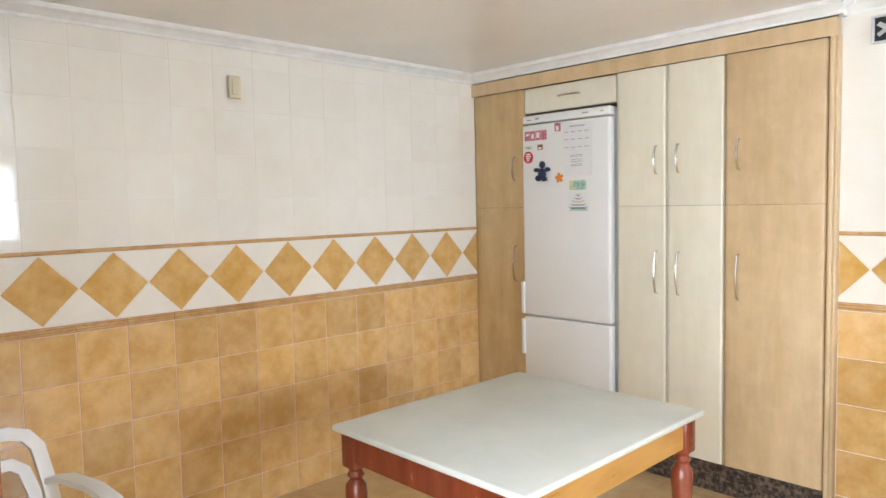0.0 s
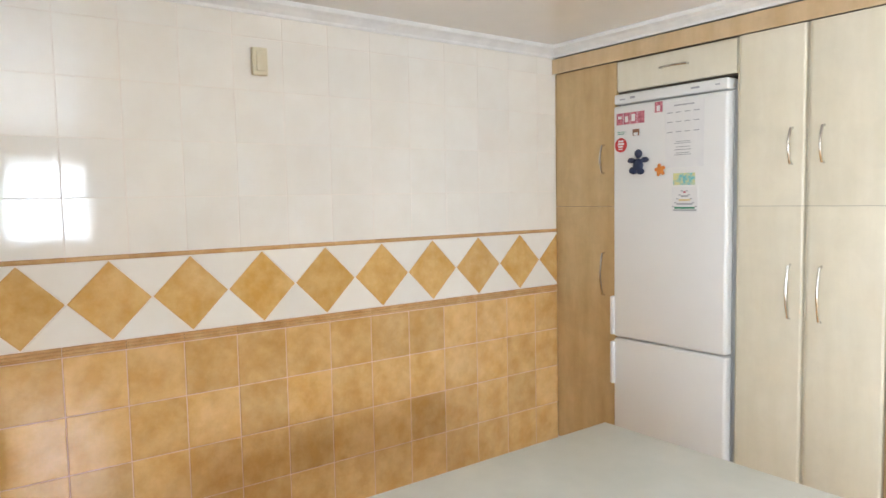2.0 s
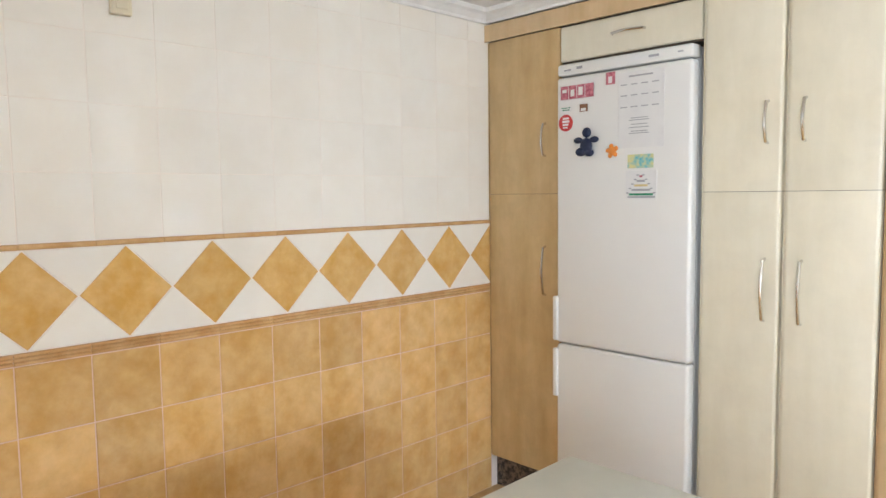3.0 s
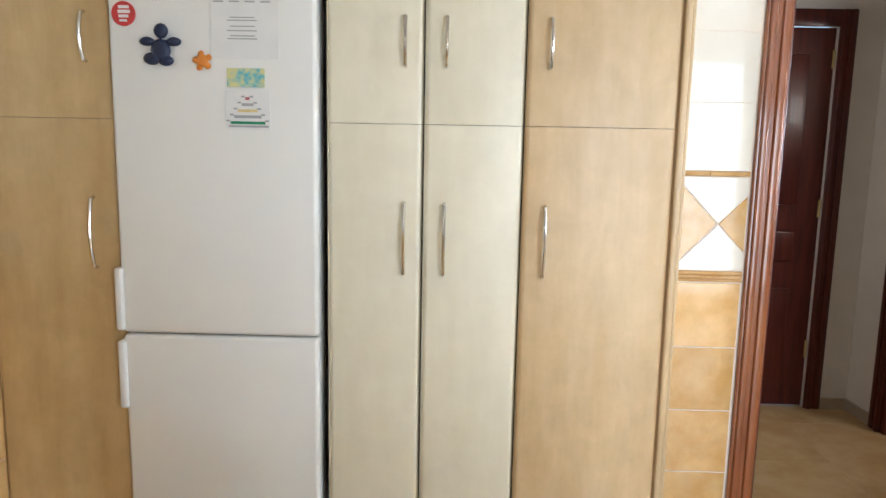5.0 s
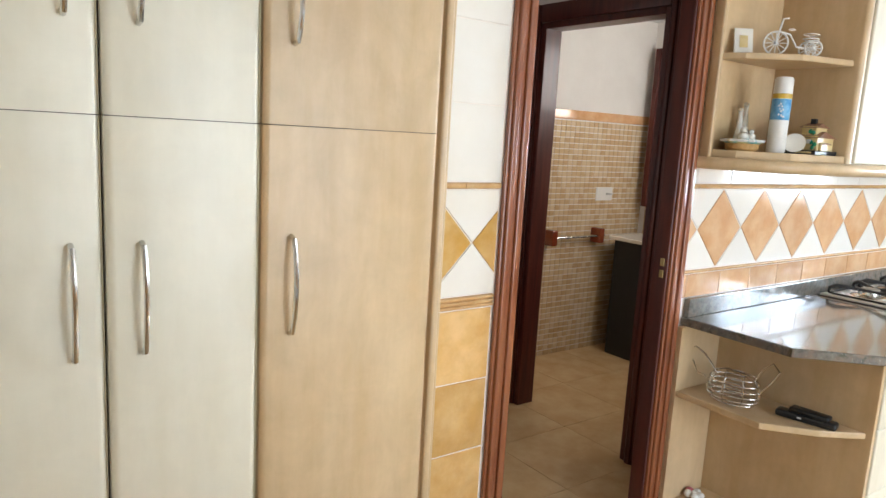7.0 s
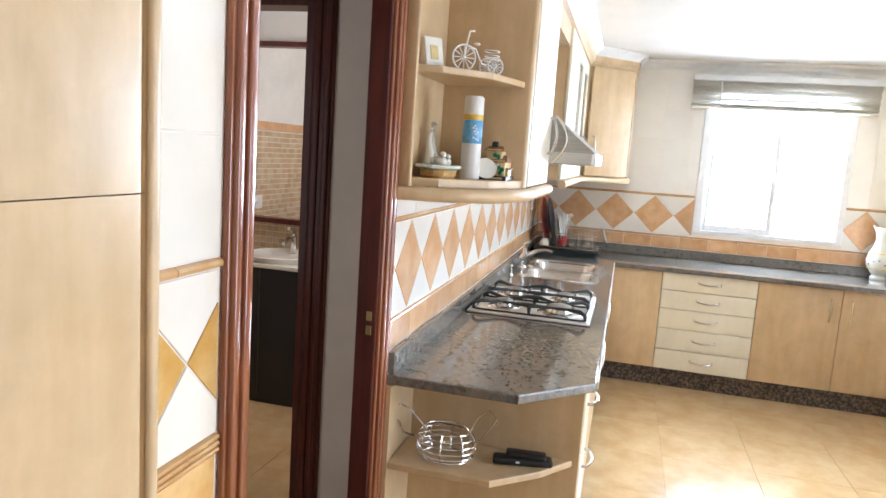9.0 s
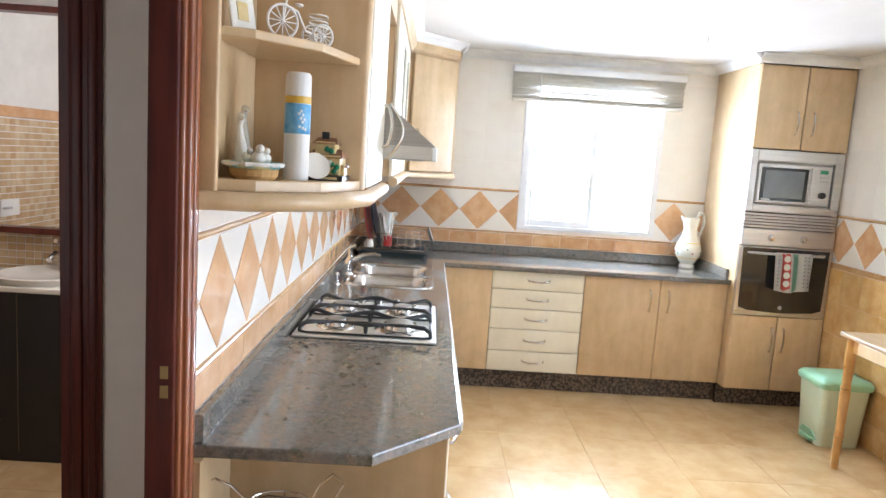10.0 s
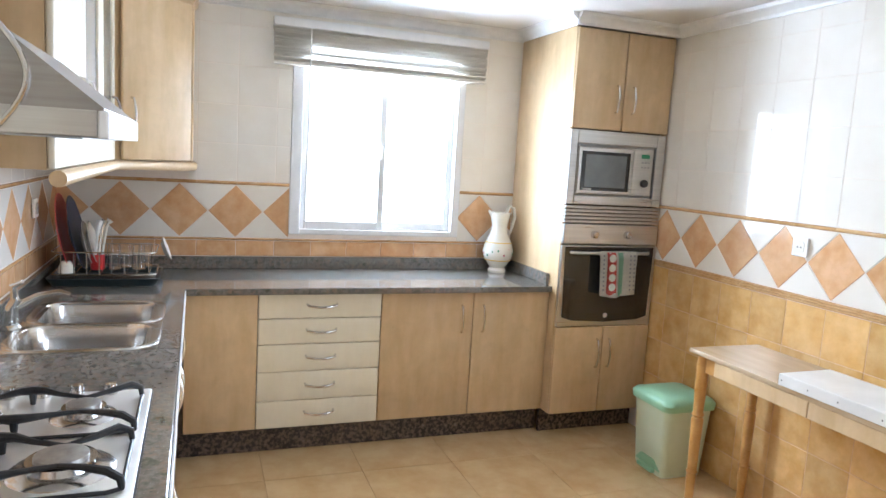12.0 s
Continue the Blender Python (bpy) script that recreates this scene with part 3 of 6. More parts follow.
# hall door
frame_3 = tagged(thing("door_3", (0.41, HY, FLOOR), "dark mahogany panelled door in the hall, shut", "door"), kind="structure")
part("casing", casing(bmesh.new(), HY, 0.06, 0.832, 2.05, 0.085, -1, "x"), M_MAHOG, frame_3, smooth=True)
leaf = part("leaf", box(0.06, 0.832, HY + 0.02, HY + 0.055, FLOOR + 0.008, 2.05, 0.003), M_MAHOG, frame_3)
for z0, z1 in ((0.22, 0.72), (0.86, 1.02), (1.16, 1.92)):
    part("panel", box(0.18, 0.712, HY + 0.008, HY + 0.022, z0, z1, 0.008), M_MAHOG, leaf, smooth=True)
for z in (0.35, 1.1, 1.85):
    part("hinge", tube([(0.825, HY + 0.012, z), (0.825, HY + 0.012, z + 0.09)], 0.007), M_BRASS, leaf)

# bathroom things
vanity = thing("vanity_unit", (2.42, 5.25, FLOOR), "black vanity unit below a white basin top", "vanity")
part("body", box(2.24, 2.64, 4.75, 5.70, FLOOR, 0.855, 0.004), M_BLACK, vanity)
for y in (5.07, 5.39):
    part("door_gap", box(2.236, 2.241, y, y + 0.003, FLOOR + 0.05, 0.845), M_CARCASS, vanity)
basin = thing("wash_basin", (2.42, 5.25, 0.855), "white ceramic wash basin top with an oval bowl", "basin")
bm = box(2.21, 2.645, 4.72, 5.73, 0.855, 0.880, 0.006)
part("top", bm, M_CERAMIC, basin)
part("bowl", turned([(0.19, 0.0), (0.21, 0.03), (0.20, 0.034), (0.16, 0.012), (0.05, 0.006)], 2.42, 5.36, 0.880, 28), M_CERAMIC, basin, smooth=True)
tap = thing("basin_tap", (2.56, 5.36, 0.895), "chrome mixer tap on the basin", "tap")
bm = tube([(2.57, 5.36, 0.880), (2.57, 5.36, 0.995)], 0.022, 12)
tube([(2.57, 5.36, 0.965), (2.50, 5.36, 0.990), (2.44, 5.36, 0.965)], 0.012, 10, bm=bm)
part("body", bm, M_CHROME, tap, smooth=True)
part("lever", tube([(2.57, 5.36, 1.0), (2.57, 5.36, 1.02), (2.50, 5.36, 1.05)], 0.011, 8), M_CHROME, tap, smooth=True)
mirror = thing("mirror_cabinet", (2.60, 5.35, 1.12), "mirror in a dark mahogany frame above the basin", "mirror")
bm = bmesh.new()
for y0, y1, z0, z1 in ((4.86, 4.91, 1.065, 2.13), (5.735, 5.775, 1.065, 2.13), (4.91, 5.735, 1.065, 1.095), (4.91, 5.735, 2.10, 2.13)):
    box(2.56, 2.645, y0, y1, z0, z1, 0.004, bm=bm)
part("frame", bm, M_MAHOG, mirror)
part("mirror_glass", box(2.60, 2.61, 4.91, 5.735, 1.095, 2.10), M_MIRROR, mirror)
rail = thing("towel_rail", (1.95, BY - 0.04, 0.87), "dark red wooden towel rail on the mosaic wall", "towel rail")
part("rod", tube([(1.72, BY - 0.07, 0.87), (2.22, BY - 0.07, 0.87)], 0.009), M_CHROME, rail)
for x in (1.74, 2.18):
    part("bracket", box(x - 0.025, x + 0.025, BY - 0.088, BY - 0.004, 0.82, 0.92, 0.008), M_REDWOOD, rail)
sock = thing("wall_socket", (2.25, BY, 1.14), "white socket plate on the mosaic wall", "socket")
part("plate", box(2.17, 2.33, BY - 0.014, BY - 0.004, 1.10, 1.19, 0.004), M_WHITEP, sock)
part("insert", turned([(0.028, 0), (0.028, 0.012)], 2.29, BY - 0.016, 1.14, 14), M_GREYP, sock)

bm = box(HX + 0.11, 2.645, BY - 0.010, BY - 0.001, 1.622, 1.680, 0.003)
box(2.640, 2.649, YN + 0.11, BY - 0.011, 1.622, 1.680, 0.003, bm=bm)
structure("trim_mosaic_border", bm, M_SALMON, "salmon listello border above the bathroom mosaic")

# ---- tall cupboards on the north side ----
CF = 4.05
TOP = 2.175
PL = 0.235


def handle(p0, p1, out, parent, r=0.0054):
    return part("handle", bow(p0, p1, out, r), M_CHROME, parent, "satin chrome bow handle", smooth=True)


def tall_unit(x0, x1, mat, hx, label, splits):
    u = thing("tall_cupboard", ((x0 + x1) / 2, CF + 0.3, FLOOR), label, "cupboard", "fitted tall cupboards")
    part("body", box(x0 + 0.001, x1 - 0.001, CF + 0.02, 4.62, PL, TOP + 0.01), M_CARCASS, u)
    for z0, z1, h0, h1 in splits:
        d = part("door", box(x0 + 0.0025, x1 - 0.0025, CF, CF + 0.0195, z0 + 0.0008, z1 - 0.0008, 0.017, 5, "z"), mat, u, smooth=True)
        handle((hx, CF, h1), (hx, CF, h0), (0, -0.032, 0), d)
    return u


SP = [(PL, 1.483, 1.04, 1.255), (1.483, TOP, 1.645, 1.785)]
tall_unit(-2.46, -2.048, M_WOOD_SHADED, -2.128, "tall maple cupboard beside the fridge, tinted golden for shade", SP)
tall_unit(-1.432, -1.149, M_CREAM, -1.203, "tall cream cupboard with two shut doors", SP)
tall_unit(-1.149, -0.858, M_CREAM, -1.085, "tall cream cupboard with two shut doors", SP)
tall_unit(-0.858, -0.418, M_WOOD, -0.79, "wide tall maple cupboard with two shut doors", SP)
u = thing("bridge_cupboard", (-1.73, CF + 0.3, 2.03), "low cream cupboard flap above the fridge", "cupboard", "fitted tall cupboards")
part("body", box(-2.047, -1.433, CF + 0.02, 4.62, 2.025, TOP + 0.01), M_CARCASS, u)
d = part("door", box(-2.045, -1.436, CF, CF + 0.0195, 2.03, TOP - 0.002, 0.008, 3, "x"), M_CREAM, u, smooth=True)
handle((-1.80, CF, 2.105), (-1.66, CF, 2.105), (0, -0.028, 0), d)
e = thing("end_panel", (-0.40, CF + 0.3, FLOOR), "maple end panel with a rounded edge", "panel")
bm = box(-0.4175, -0.396, CF - 0.004, 4.60, FLOOR, TOP + 0.01, 0.008, 3, "z")
part("panel", bm, M_WOOD, e, smooth=True)
part("bead", box(-0.397, -0.384, CF + 0.006, YN + 0.02, FLOOR, TOP + 0.01, 0.005, 3, "z"), M_WOOD, e, smooth=True)
c = thing("cupboard_cornice", (-1.4, CF, TOP), "maple cornice board along the top of the tall cupboards", "cornice")
part("board", extrude([(0.02, 0.0), (0.0, 0.004), (-0.03, 0.008), (-0.042, 0.022), (-0.042, 0.038), (-0.034, 0.05), (-0.034, 0.075), (0.02, 0.075)], (-0.385, CF, TOP), (-2.075, 0, 0), bm=None), M_WOOD, c, smooth=True)
p = thing("plinth", (-1.4, CF + 0.06, FLOOR), "dark granite plinth below the tall cupboards", "plinth")
part("board", box(XW, -2.05, CF + 0.05, CF + 0.07, FLOOR, PL + 0.004, 0.002), M_PLINTH, p)
part("board", box(-1.43, -0.419, CF + 0.05, CF + 0.07, FLOOR, PL + 0.004, 0.002), M_PLINTH, p)

# fridge-freezer
FY = 4.015
fr = thing("fridge_freezer", (-1.75, 4.3, FLOOR), "white upright fridge-freezer with magnets and papers on its door", "fridge")
part("body", box(-2.040, -1.458, FY + 0.065, 4.60, FLOOR + 0.02, 2.012, 0.006), M_FRIDGE, fr, smooth=True)
part("control_panel", box(-2.042, -1.453, FY + 0.004, FY + 0.075, 1.966, 2.014, 0.010, 3), M_FRIDGE, fr, smooth=True)
for x0, x1, z0, z1 in ((-2.005, -1.975, 1.984, 1.990), (-1.625, -1.585, 1.986, 1.994), (-1.51, -1.49, 1.987, 1.992), (-1.945, -1.92, 1.986, 1.996)):
    part("control", box(x0, x1, FY + 0.001, FY + 0.006, z0, z1), M_INK, fr)
for name, z0, z1, g0, g1 in (("fridge_door", 0.8495, 1.960, 0.858, 1.048), ("freezer_door", FLOOR + 0.06, 0.8445, 0.615, 0.825)):
    d = part(name, box(-2.043, -1.452, FY, FY + 0.058, z0, z1, 0.014, 4), M_FRIDGE, fr, smooth=True)
    part("grip", box(-2.057, -2.033, FY - 0.012, FY + 0.03, g0, g1, 0.008, 3), M_FRIDGE, d, smooth=True)
    part("seal", box(-2.033, -1.462, FY + 0.058, FY + 0.066, z0 + 0.01, z1 - 0.01), M_GREYP, d)
part("foot_grille", box(-2.03, -1.46, FY + 0.03, FY + 0.05, FLOOR, FLOOR + 0.055), M_GREYP, fr)

# ---- window ----
win = tagged(thing("window_1", (XE, 2.48, WZ0), "white aluminium sliding window, blown out by daylight", "window"), kind="structure")
bm = box(XE - 0.012, XE + 0.07, WY0 - 0.0, WY0 + 0.045, WZ0, WZ1, 0.004)
box(XE - 0.012, XE + 0.07, WY1 - 0.06, WY1, WZ0, WZ1, 0.004, bm=bm)
box(XE - 0.012, XE + 0.07, WY0 + 0.045, WY1 - 0.06, WZ0, WZ0 + 0.03, 0.004, bm=bm)
box(XE - 0.012, XE + 0.07, WY0 + 0.045, WY1 - 0.06, WZ1 - 0.04, WZ1, 0.004, bm=bm)
part("window_frame", bm, M_ALU, win)
for y0, y1, x in ((2.445, 2.915, 0.004), (2.03, 2.48, 0.036)):
    bm = box(XE + x, XE + x + 0.026, y0, y0 + 0.035, WZ0 + 0.03, WZ1 - 0.04, 0.003)
    box(XE + x, XE + x + 0.026, y1 - 0.035, y1, WZ0 + 0.03, WZ1 - 0.04, 0.003, bm=bm)
    box(XE + x, XE + x + 0.026, y0 + 0.035, y1 - 0.035, WZ0 + 0.03, WZ0 + 0.075, 0.003, bm=bm)
    box(XE + x, XE + x + 0.026, y0 + 0.035, y1 - 0.035, WZ1 - 0.075, WZ1 - 0.04, 0.003, bm=bm)
    sash = part("sash", bm, M_ALU, win)
    g = part("pane", box(XE + x + 0.010, XE + x + 0.015, y0 + 0.03, y1 - 0.03, WZ0 + 0.07, WZ1 - 0.07), M_GLASS, sash)
    g.visible_shadow = False
part("catch", box(XE - 0.012, XE + 0.006, 2.452, 2.47, 1.52, 1.60, 0.004), M_WHITEP, win)
blind = thing("venetian_blind", (XE - 0.05, 2.48, 2.02), "beige venetian blind drawn up above the window", "blind")
part("headrail", box(XE - 0.085, XE - 0.025, 1.885, 3.085, 2.180, 2.225, 0.003), M_ALU, blind)
rnd = random.Random(3)
z = 2.168
for i in range(14):
    dx = rnd.uniform(-0.004, 0.004)
    s = spin(box(XE - 0.082 + dx, XE - 0.032 + dx, 1.89, 3.08, z, z + 0.0022), (XE - 0.055, 2.48, z), 14 + rnd.uniform(-9, 9), "Y")
    part("slat", spin(s, (XE - 0.055, 2.48, z), rnd.uniform(-0.25, 0.25), "X"), M_SLAT, blind)
    z -= 0.0102 + (0.008 if i % 4 == 3 else 0)
part("bottom_rail", box(XE - 0.08, XE - 0.032, 1.89, 3.08, z - 0.012, z + 0.004, 0.003), M_SLAT, blind)
part("cord", tube([(XE - 0.088, 2.895, 2.18), (XE - 0.088, 2.895, 1.6), (XE - 0.075, 2.90, 1.13)], 0.004), M_WHITEP, blind)

# ---- worktop and base units ----
WT = 0.90
work = thing("worktop", (2.2, 3.8, WT - 0.03), "dark speckled granite worktop with a chamfered end", "worktop")
SX0, SX1, SY0, SY1 = 2.62, 3.33, 3.575, 4.0
part("slab", prism([(0.690, YN - 0.006), (0.690, 3.70), (0.90, 3.495), (SX0, 3.495), (SX0, YN - 0.006)], WT - 0.03, WT, 0.005), M_GRANITE, work)
for x0, x1, y0, y1 in ((SX0, SX1, 3.495, SY0), (SX0, SX1, SY1, YN - 0.006), (SX1, XE - 0.006, 3.495, YN - 0.006), (3.575, XE - 0.006, 1.638, 3.495)):
    part("slab", box(x0, x1, y0, y1, WT - 0.03, WT), M_GRANITE, work)
for x0, x1, y0, y1 in ((0.70, XE - 0.026, YN - 0.026, YN - 0.006), (XE - 0.026, XE - 0.006, 1.638, YN - 0.006), (3.62, XE - 0.026, 1.638, 1.656)):
    part("upstand", box(x0, x1, y0, y1, WT, 0.965, 0.003), M_GRANITE, work)
# thin pale strip set along the front edge of the slab
part("edge_strip", box(0.92, 3.56, 3.489, 3.4945, WT - 0.026, WT - 0.002, 0.001), M_ALU, work, "pale strip along the front edge of the granite")


def base_unit(x0, x1, y0, y1, face, mat, label, fronts):
    """A base unit; face 'x' fronts the west, 'y' the south; fronts: (a0, a1, z0, z1, handle ends or None)."""
    u = thing("base_unit", ((x0 + x1) / 2, (y0 + y1) / 2, FLOOR), label, "base unit", "fitted base units")
    part("body", box(x0 + 0.001, x1 - 0.001, y0 + 0.001, y1 - 0.001, 0.205, 0.68 if "sink" in label or "corner base" in label else WT - 0.031), M_CARCASS, u)
    for a0, a1, z0, z1, hd in fronts:
        nm = "drawer_front" if z1 - z0 < 0.3 else "door"
        if face == "x":
            d = part(nm, box(x0 - 0.020, x0, a0 + 0.0015, a1 - 0.0015, z0 + 0.0015, z1 - 0.0015, 0.005, 3), mat, u, smooth=True)
            if hd:
                handle((x0 - 0.02, hd[0], hd[1]), (x0 - 0.02, hd[2], hd[3]), (-0.028, 0, -0.012 if nm == "drawer_front" else 0), d)
        else:
            d = part(nm, box(a0 + 0.0015, a1 - 0.0015, y0 - 0.020, y0, z0 + 0.0015, z1 - 0.0015, 0.005, 3), mat, u, smooth=True)
            if hd:
                handle((hd[0], y0 - 0.02, hd[1]), (hd[2], y0 - 0.02, hd[3]), (0, -0.032, 0), d)
    return u


B0, B1 = 0.205, 0.868
EX = 3.62
base_unit(EX, 4.15, 3.172, 3.535, "x", M_WOOD, "plain maple corner panel of the base units", [(3.172, 3.50, B0, B1, None)])
zs = [B0, 0.342, 0.487, 0.622, 0.748, B1]
base_unit(EX, 4.15, 2.576, 3.172, "x", M_CREAM, "cream unit of five shut drawers", [(2.576, 3.172, a, b, (2.945, (a + b) / 2 + 0.01, 2.80, (a + b) / 2 + 0.01)) for a, b in zip(zs, zs[1:])])
base_unit(EX, 4.15, 2.081, 2.576, "x", M_WOOD, "maple base unit with a shut door", [(2.081, 2.576, B0, B1, (2.145, 0.80, 2.145, 0.655))])
base_unit(EX, 4.15, 1.638, 2.081, "x", M_WOOD, "maple base unit with a shut door", [(1.638, 2.081, B0, B1, (2.025, 0.80, 2.025, 0.655))])
NY = 3.54
zd = [B0, 0.43, 0.65, B1]
base_unit(0.93, 1.42, NY, 4.08, "y", M_CREAM, "cream unit of three shut drawers", [(0.93, 1.42, a, b, (1.10, (a + b) / 2, 1.25, (a + b) / 2)) for a, b in zip(zd, zd[1:])])
base_unit(1.42, 2.30, NY, 4.08, "y", M_WOOD, "maple base unit below the hob", [(1.42, 1.86, B0, B1, (1.80, 0.80, 1.80, 0.655)), (1.86, 2.30, B0, B1, (1.92, 0.80, 1.92, 0.655))])
base_unit(2.30, 3.20, NY, 4.08, "y", M_WOOD, "maple base unit below the sink", [(2.30, 2.75, B0, B1, (2.69, 0.80, 2.69, 0.655)), (2.75, 3.20, B0, B1, (2.81, 0.80, 2.81, 0.655))])
base_unit(3.20, 3.598, NY, 4.08, "y", M_WOOD, "maple corner base unit", [(3.20, 3.598, B0, B1, (3.26, 0.80, 3.26, 0.655))])
p = thing("plinth", (3.7, 2.6, FLOOR), "dark granite plinth below the base units", "plinth")
part("board", box(EX + 0.04, EX + 0.06, 1.638, 3.58, FLOOR, 0.203, 0.002), M_PLINTH, p)
part("board", box(0.95, EX + 0.04, NY + 0.04, NY + 0.06, FLOOR, 0.203, 0.002), M_PLINTH, p)
# open shelf at the end of the run
sh = thing("open_base_shelf", (0.82, 3.85, FLOOR), "open maple end shelf below the worktop", "shelf")
part("back", box(0.669, 0.905, YN - 0.03, YN - 0.012, FLOOR + 0.02, WT - 0.031), M_WOOD, sh)
part("side", box(0.908, 0.928, 3.525, YN - 0.012, FLOOR, WT - 0.031, 0.002), M_WOOD, sh)
for z in (0.215, 0.640):
    part("shelf", prism([(0.672, YN - 0.031), (0.672, 3.76), (0.79, 3.63), (0.907, 3.545), (0.907, YN - 0.031)], z - 0.022, z, 0.004), M_WOOD, sh)

# ---- wall cupboards ----
UF, UB, UT = 3.80, 1.46, 2.19
op = thing("open_wall_shelf", (0.9, 3.95, UB), "open maple end shelf with ornaments on the wall", "shelf")
part("back", box(0.685, 1.051, YN - 0.026, YN - 0.010, UB, UT), M_WOOD, op)
part("edge_post", box(0.672, 0.690, YN - 0.05, YN - 0.010, UB - 0.02, UT, 0.006, 3), M_WOOD, op, smooth=True)
part("side", box(1.052, 1.089, UF - 0.016, YN - 0.010, UB, UT, 0.015, 4, "z"), M_WOOD, op, smooth=True)
OUT = [(0.690, YN - 0.027), (0.720, 3.99), (0.84, 3.87), (1.051, UF + 0.01), (1.051, YN - 0.027)]
part("shelf", prism(OUT, 1.775, 1.795, 0.004), M_WOOD, op)
part("bottom_board", prism([(0.690, YN - 0.027), (0.715, 3.98), (0.83, 3.86), (1.051, UF - 0.005), (1.051, YN - 0.027)], UB - 0.002, UB + 0.024, 0.003), M_WOOD, op)
part("top_board", prism(OUT, UT - 0.02, UT, 0.004), M_WOOD, op)
RAIL = [(0.672, YN - 0.012), (0.70, 3.97), (0.82, 3.845), (1.06, 3.775), (3.60, 3.775), (3.905, 3.468), (XE - 0.01, 3.468)]
lr = thing("light_rail", (2.2, 3.8, UB - 0.03), "rounded maple moulding below the wall cupboards", "moulding")
runs = [[*RAIL[:4], (1.645, 3.775)], [(2.27, 3.775), *RAIL[4:]]]
for run in runs:
    part("moulding", tube([(*q, UB - 0.021) for q in run], 0.021, 12), M_WOOD, lr, smooth=True)


def wall_unit(x0, x1, label, mat, hx, pane=False):
    u = thing("wall_cupboard", ((x0 + x1) / 2, 3.95, UB), label, "wall cupboard", "fitted wall cupboards")
    part("body", box(x0 + 0.001, x1 - 0.001, UF, YN - 0.01, UB, UT), M_WOOD, u)
    if pane:
        bm = box(x0 + 0.002, x0 + 0.07, UF - 0.02, UF - 0.001, UB + 0.002, UT - 0.002, 0.004)
        box(x1 - 0.07, x1 - 0.002, UF - 0.02, UF - 0.001, UB + 0.002, UT - 0.002, 0.004, bm=bm)
        box(x0 + 0.07, x1 - 0.07, UF - 0.02, UF - 0.001, UB + 0.002, UB + 0.08, 0.004, bm=bm)
        box(x0 + 0.07, x1 - 0.07, UF - 0.02, UF - 0.001, UT - 0.08, UT - 0.002, 0.004, bm=bm)
        d = part("door", bm, mat, u)
        part("pane", box(x0 + 0.068, x1 - 0.068, UF - 0.012, UF - 0.008, UB + 0.078, UT - 0.078), M_FROST, d)
    else:
        d = part("door", box(x0 + 0.002, x1 - 0.002, UF - 0.02, UF - 0.001, UB + 0.002, UT - 0.002, 0.006, 3), mat, u, smooth=True)
    handle((hx, UF - 0.02, UB + 0.12), (hx, UF - 0.02, UB + 0.26), (0, -0.03, 0), d)


wall_unit(1.09, 1.645, "cream wall cupboard beside the open shelf", M_CREAM, 1.58)
wall_unit(2.27, 2.72, "cream wall cupboard with a shut door", M_CREAM, 2.66)
wall_unit(2.72, 3.16, "wall cupboard with a frosted glass door", M_CREAM, 2.79, True)
wall_unit(3.16, 3.60, "wall cupboard with a frosted glass door", M_CREAM, 3.53, True)
br = thing("bridge_board", (1.95, 3.9, 2.15), "maple board bridging the gap above the hood", "board")
part("board", box(1.646, 2.269, UF - 0.005, YN - 0.01, 2.10, UT), M_WOOD, br)
part("back_panel", box(1.646, 2.269, YN - 0.024, YN - 0.01, UB, 2.099), M_WOOD, br)
cc = thing("corner_wall_cupboard", (3.9, 3.8, UB), "diagonal maple corner wall cupboard", "wall cupboard", "fitted wall cupboards")
part("body", prism([(3.602, YN - 0.01), (3.602, 3.79), (3.905, 3.485), (XE - 0.008, 3.485), (XE - 0.008, YN - 0.01)], UB, UT), M_WOOD, cc)
a, b = Vector((3.612, 3.765, 0)), Vector((3.885, 3.492, 0))
bm = box(0.004, (b - a).length, -0.02, -0.001, UB + 0.004, UT - 0.004, 0.005, 3)
bmesh.ops.transform(bm, matrix=Matrix.Translation(a) @ Matrix.Rotation(radians(-45), 4, "Z"), verts=bm.verts)
d = part("door", bm, M_WOOD, cc, smooth=True)
h = a.lerp(b, 0.12) + Vector((-0.014, -0.014, 0))
handle((h.x, h.y, UB + 0.12), (h.x, h.y, UB + 0.27), (-0.02, -0.02, 0), d)
part("corner_bead", tube([(3.905, 3.48, UB), (3.905, 3.48, UT)], 0.012, 10), M_WOOD, cc)
cn = thing("wall_cupboard_cornice", (2.2, 3.8, UT), "maple cornice on top of the wall cupboards", "cornice")
CPW = [(-0.04, 0.0), (0.012, 0.0), (0.018, 0.02), (0.034, 0.034), (0.036, 0.05), (0.036, ZC - UT), (-0.04, ZC - UT)]
bm = bmesh.new()
for s, e in (((XE - 0.008, 3.488), (3.91, 3.488)), ((3.91, 3.488), (3.615, 3.783)), ((3.615, 3.783), (1.07, 3.783)), ((1.07, 3.79), (0.70, 4.01))):
    extrude(CPW, (*s, UT), (e[0] - s[0], e[1] - s[1], 0), bm=bm)
part("board", bm, M_WOOD, cn)

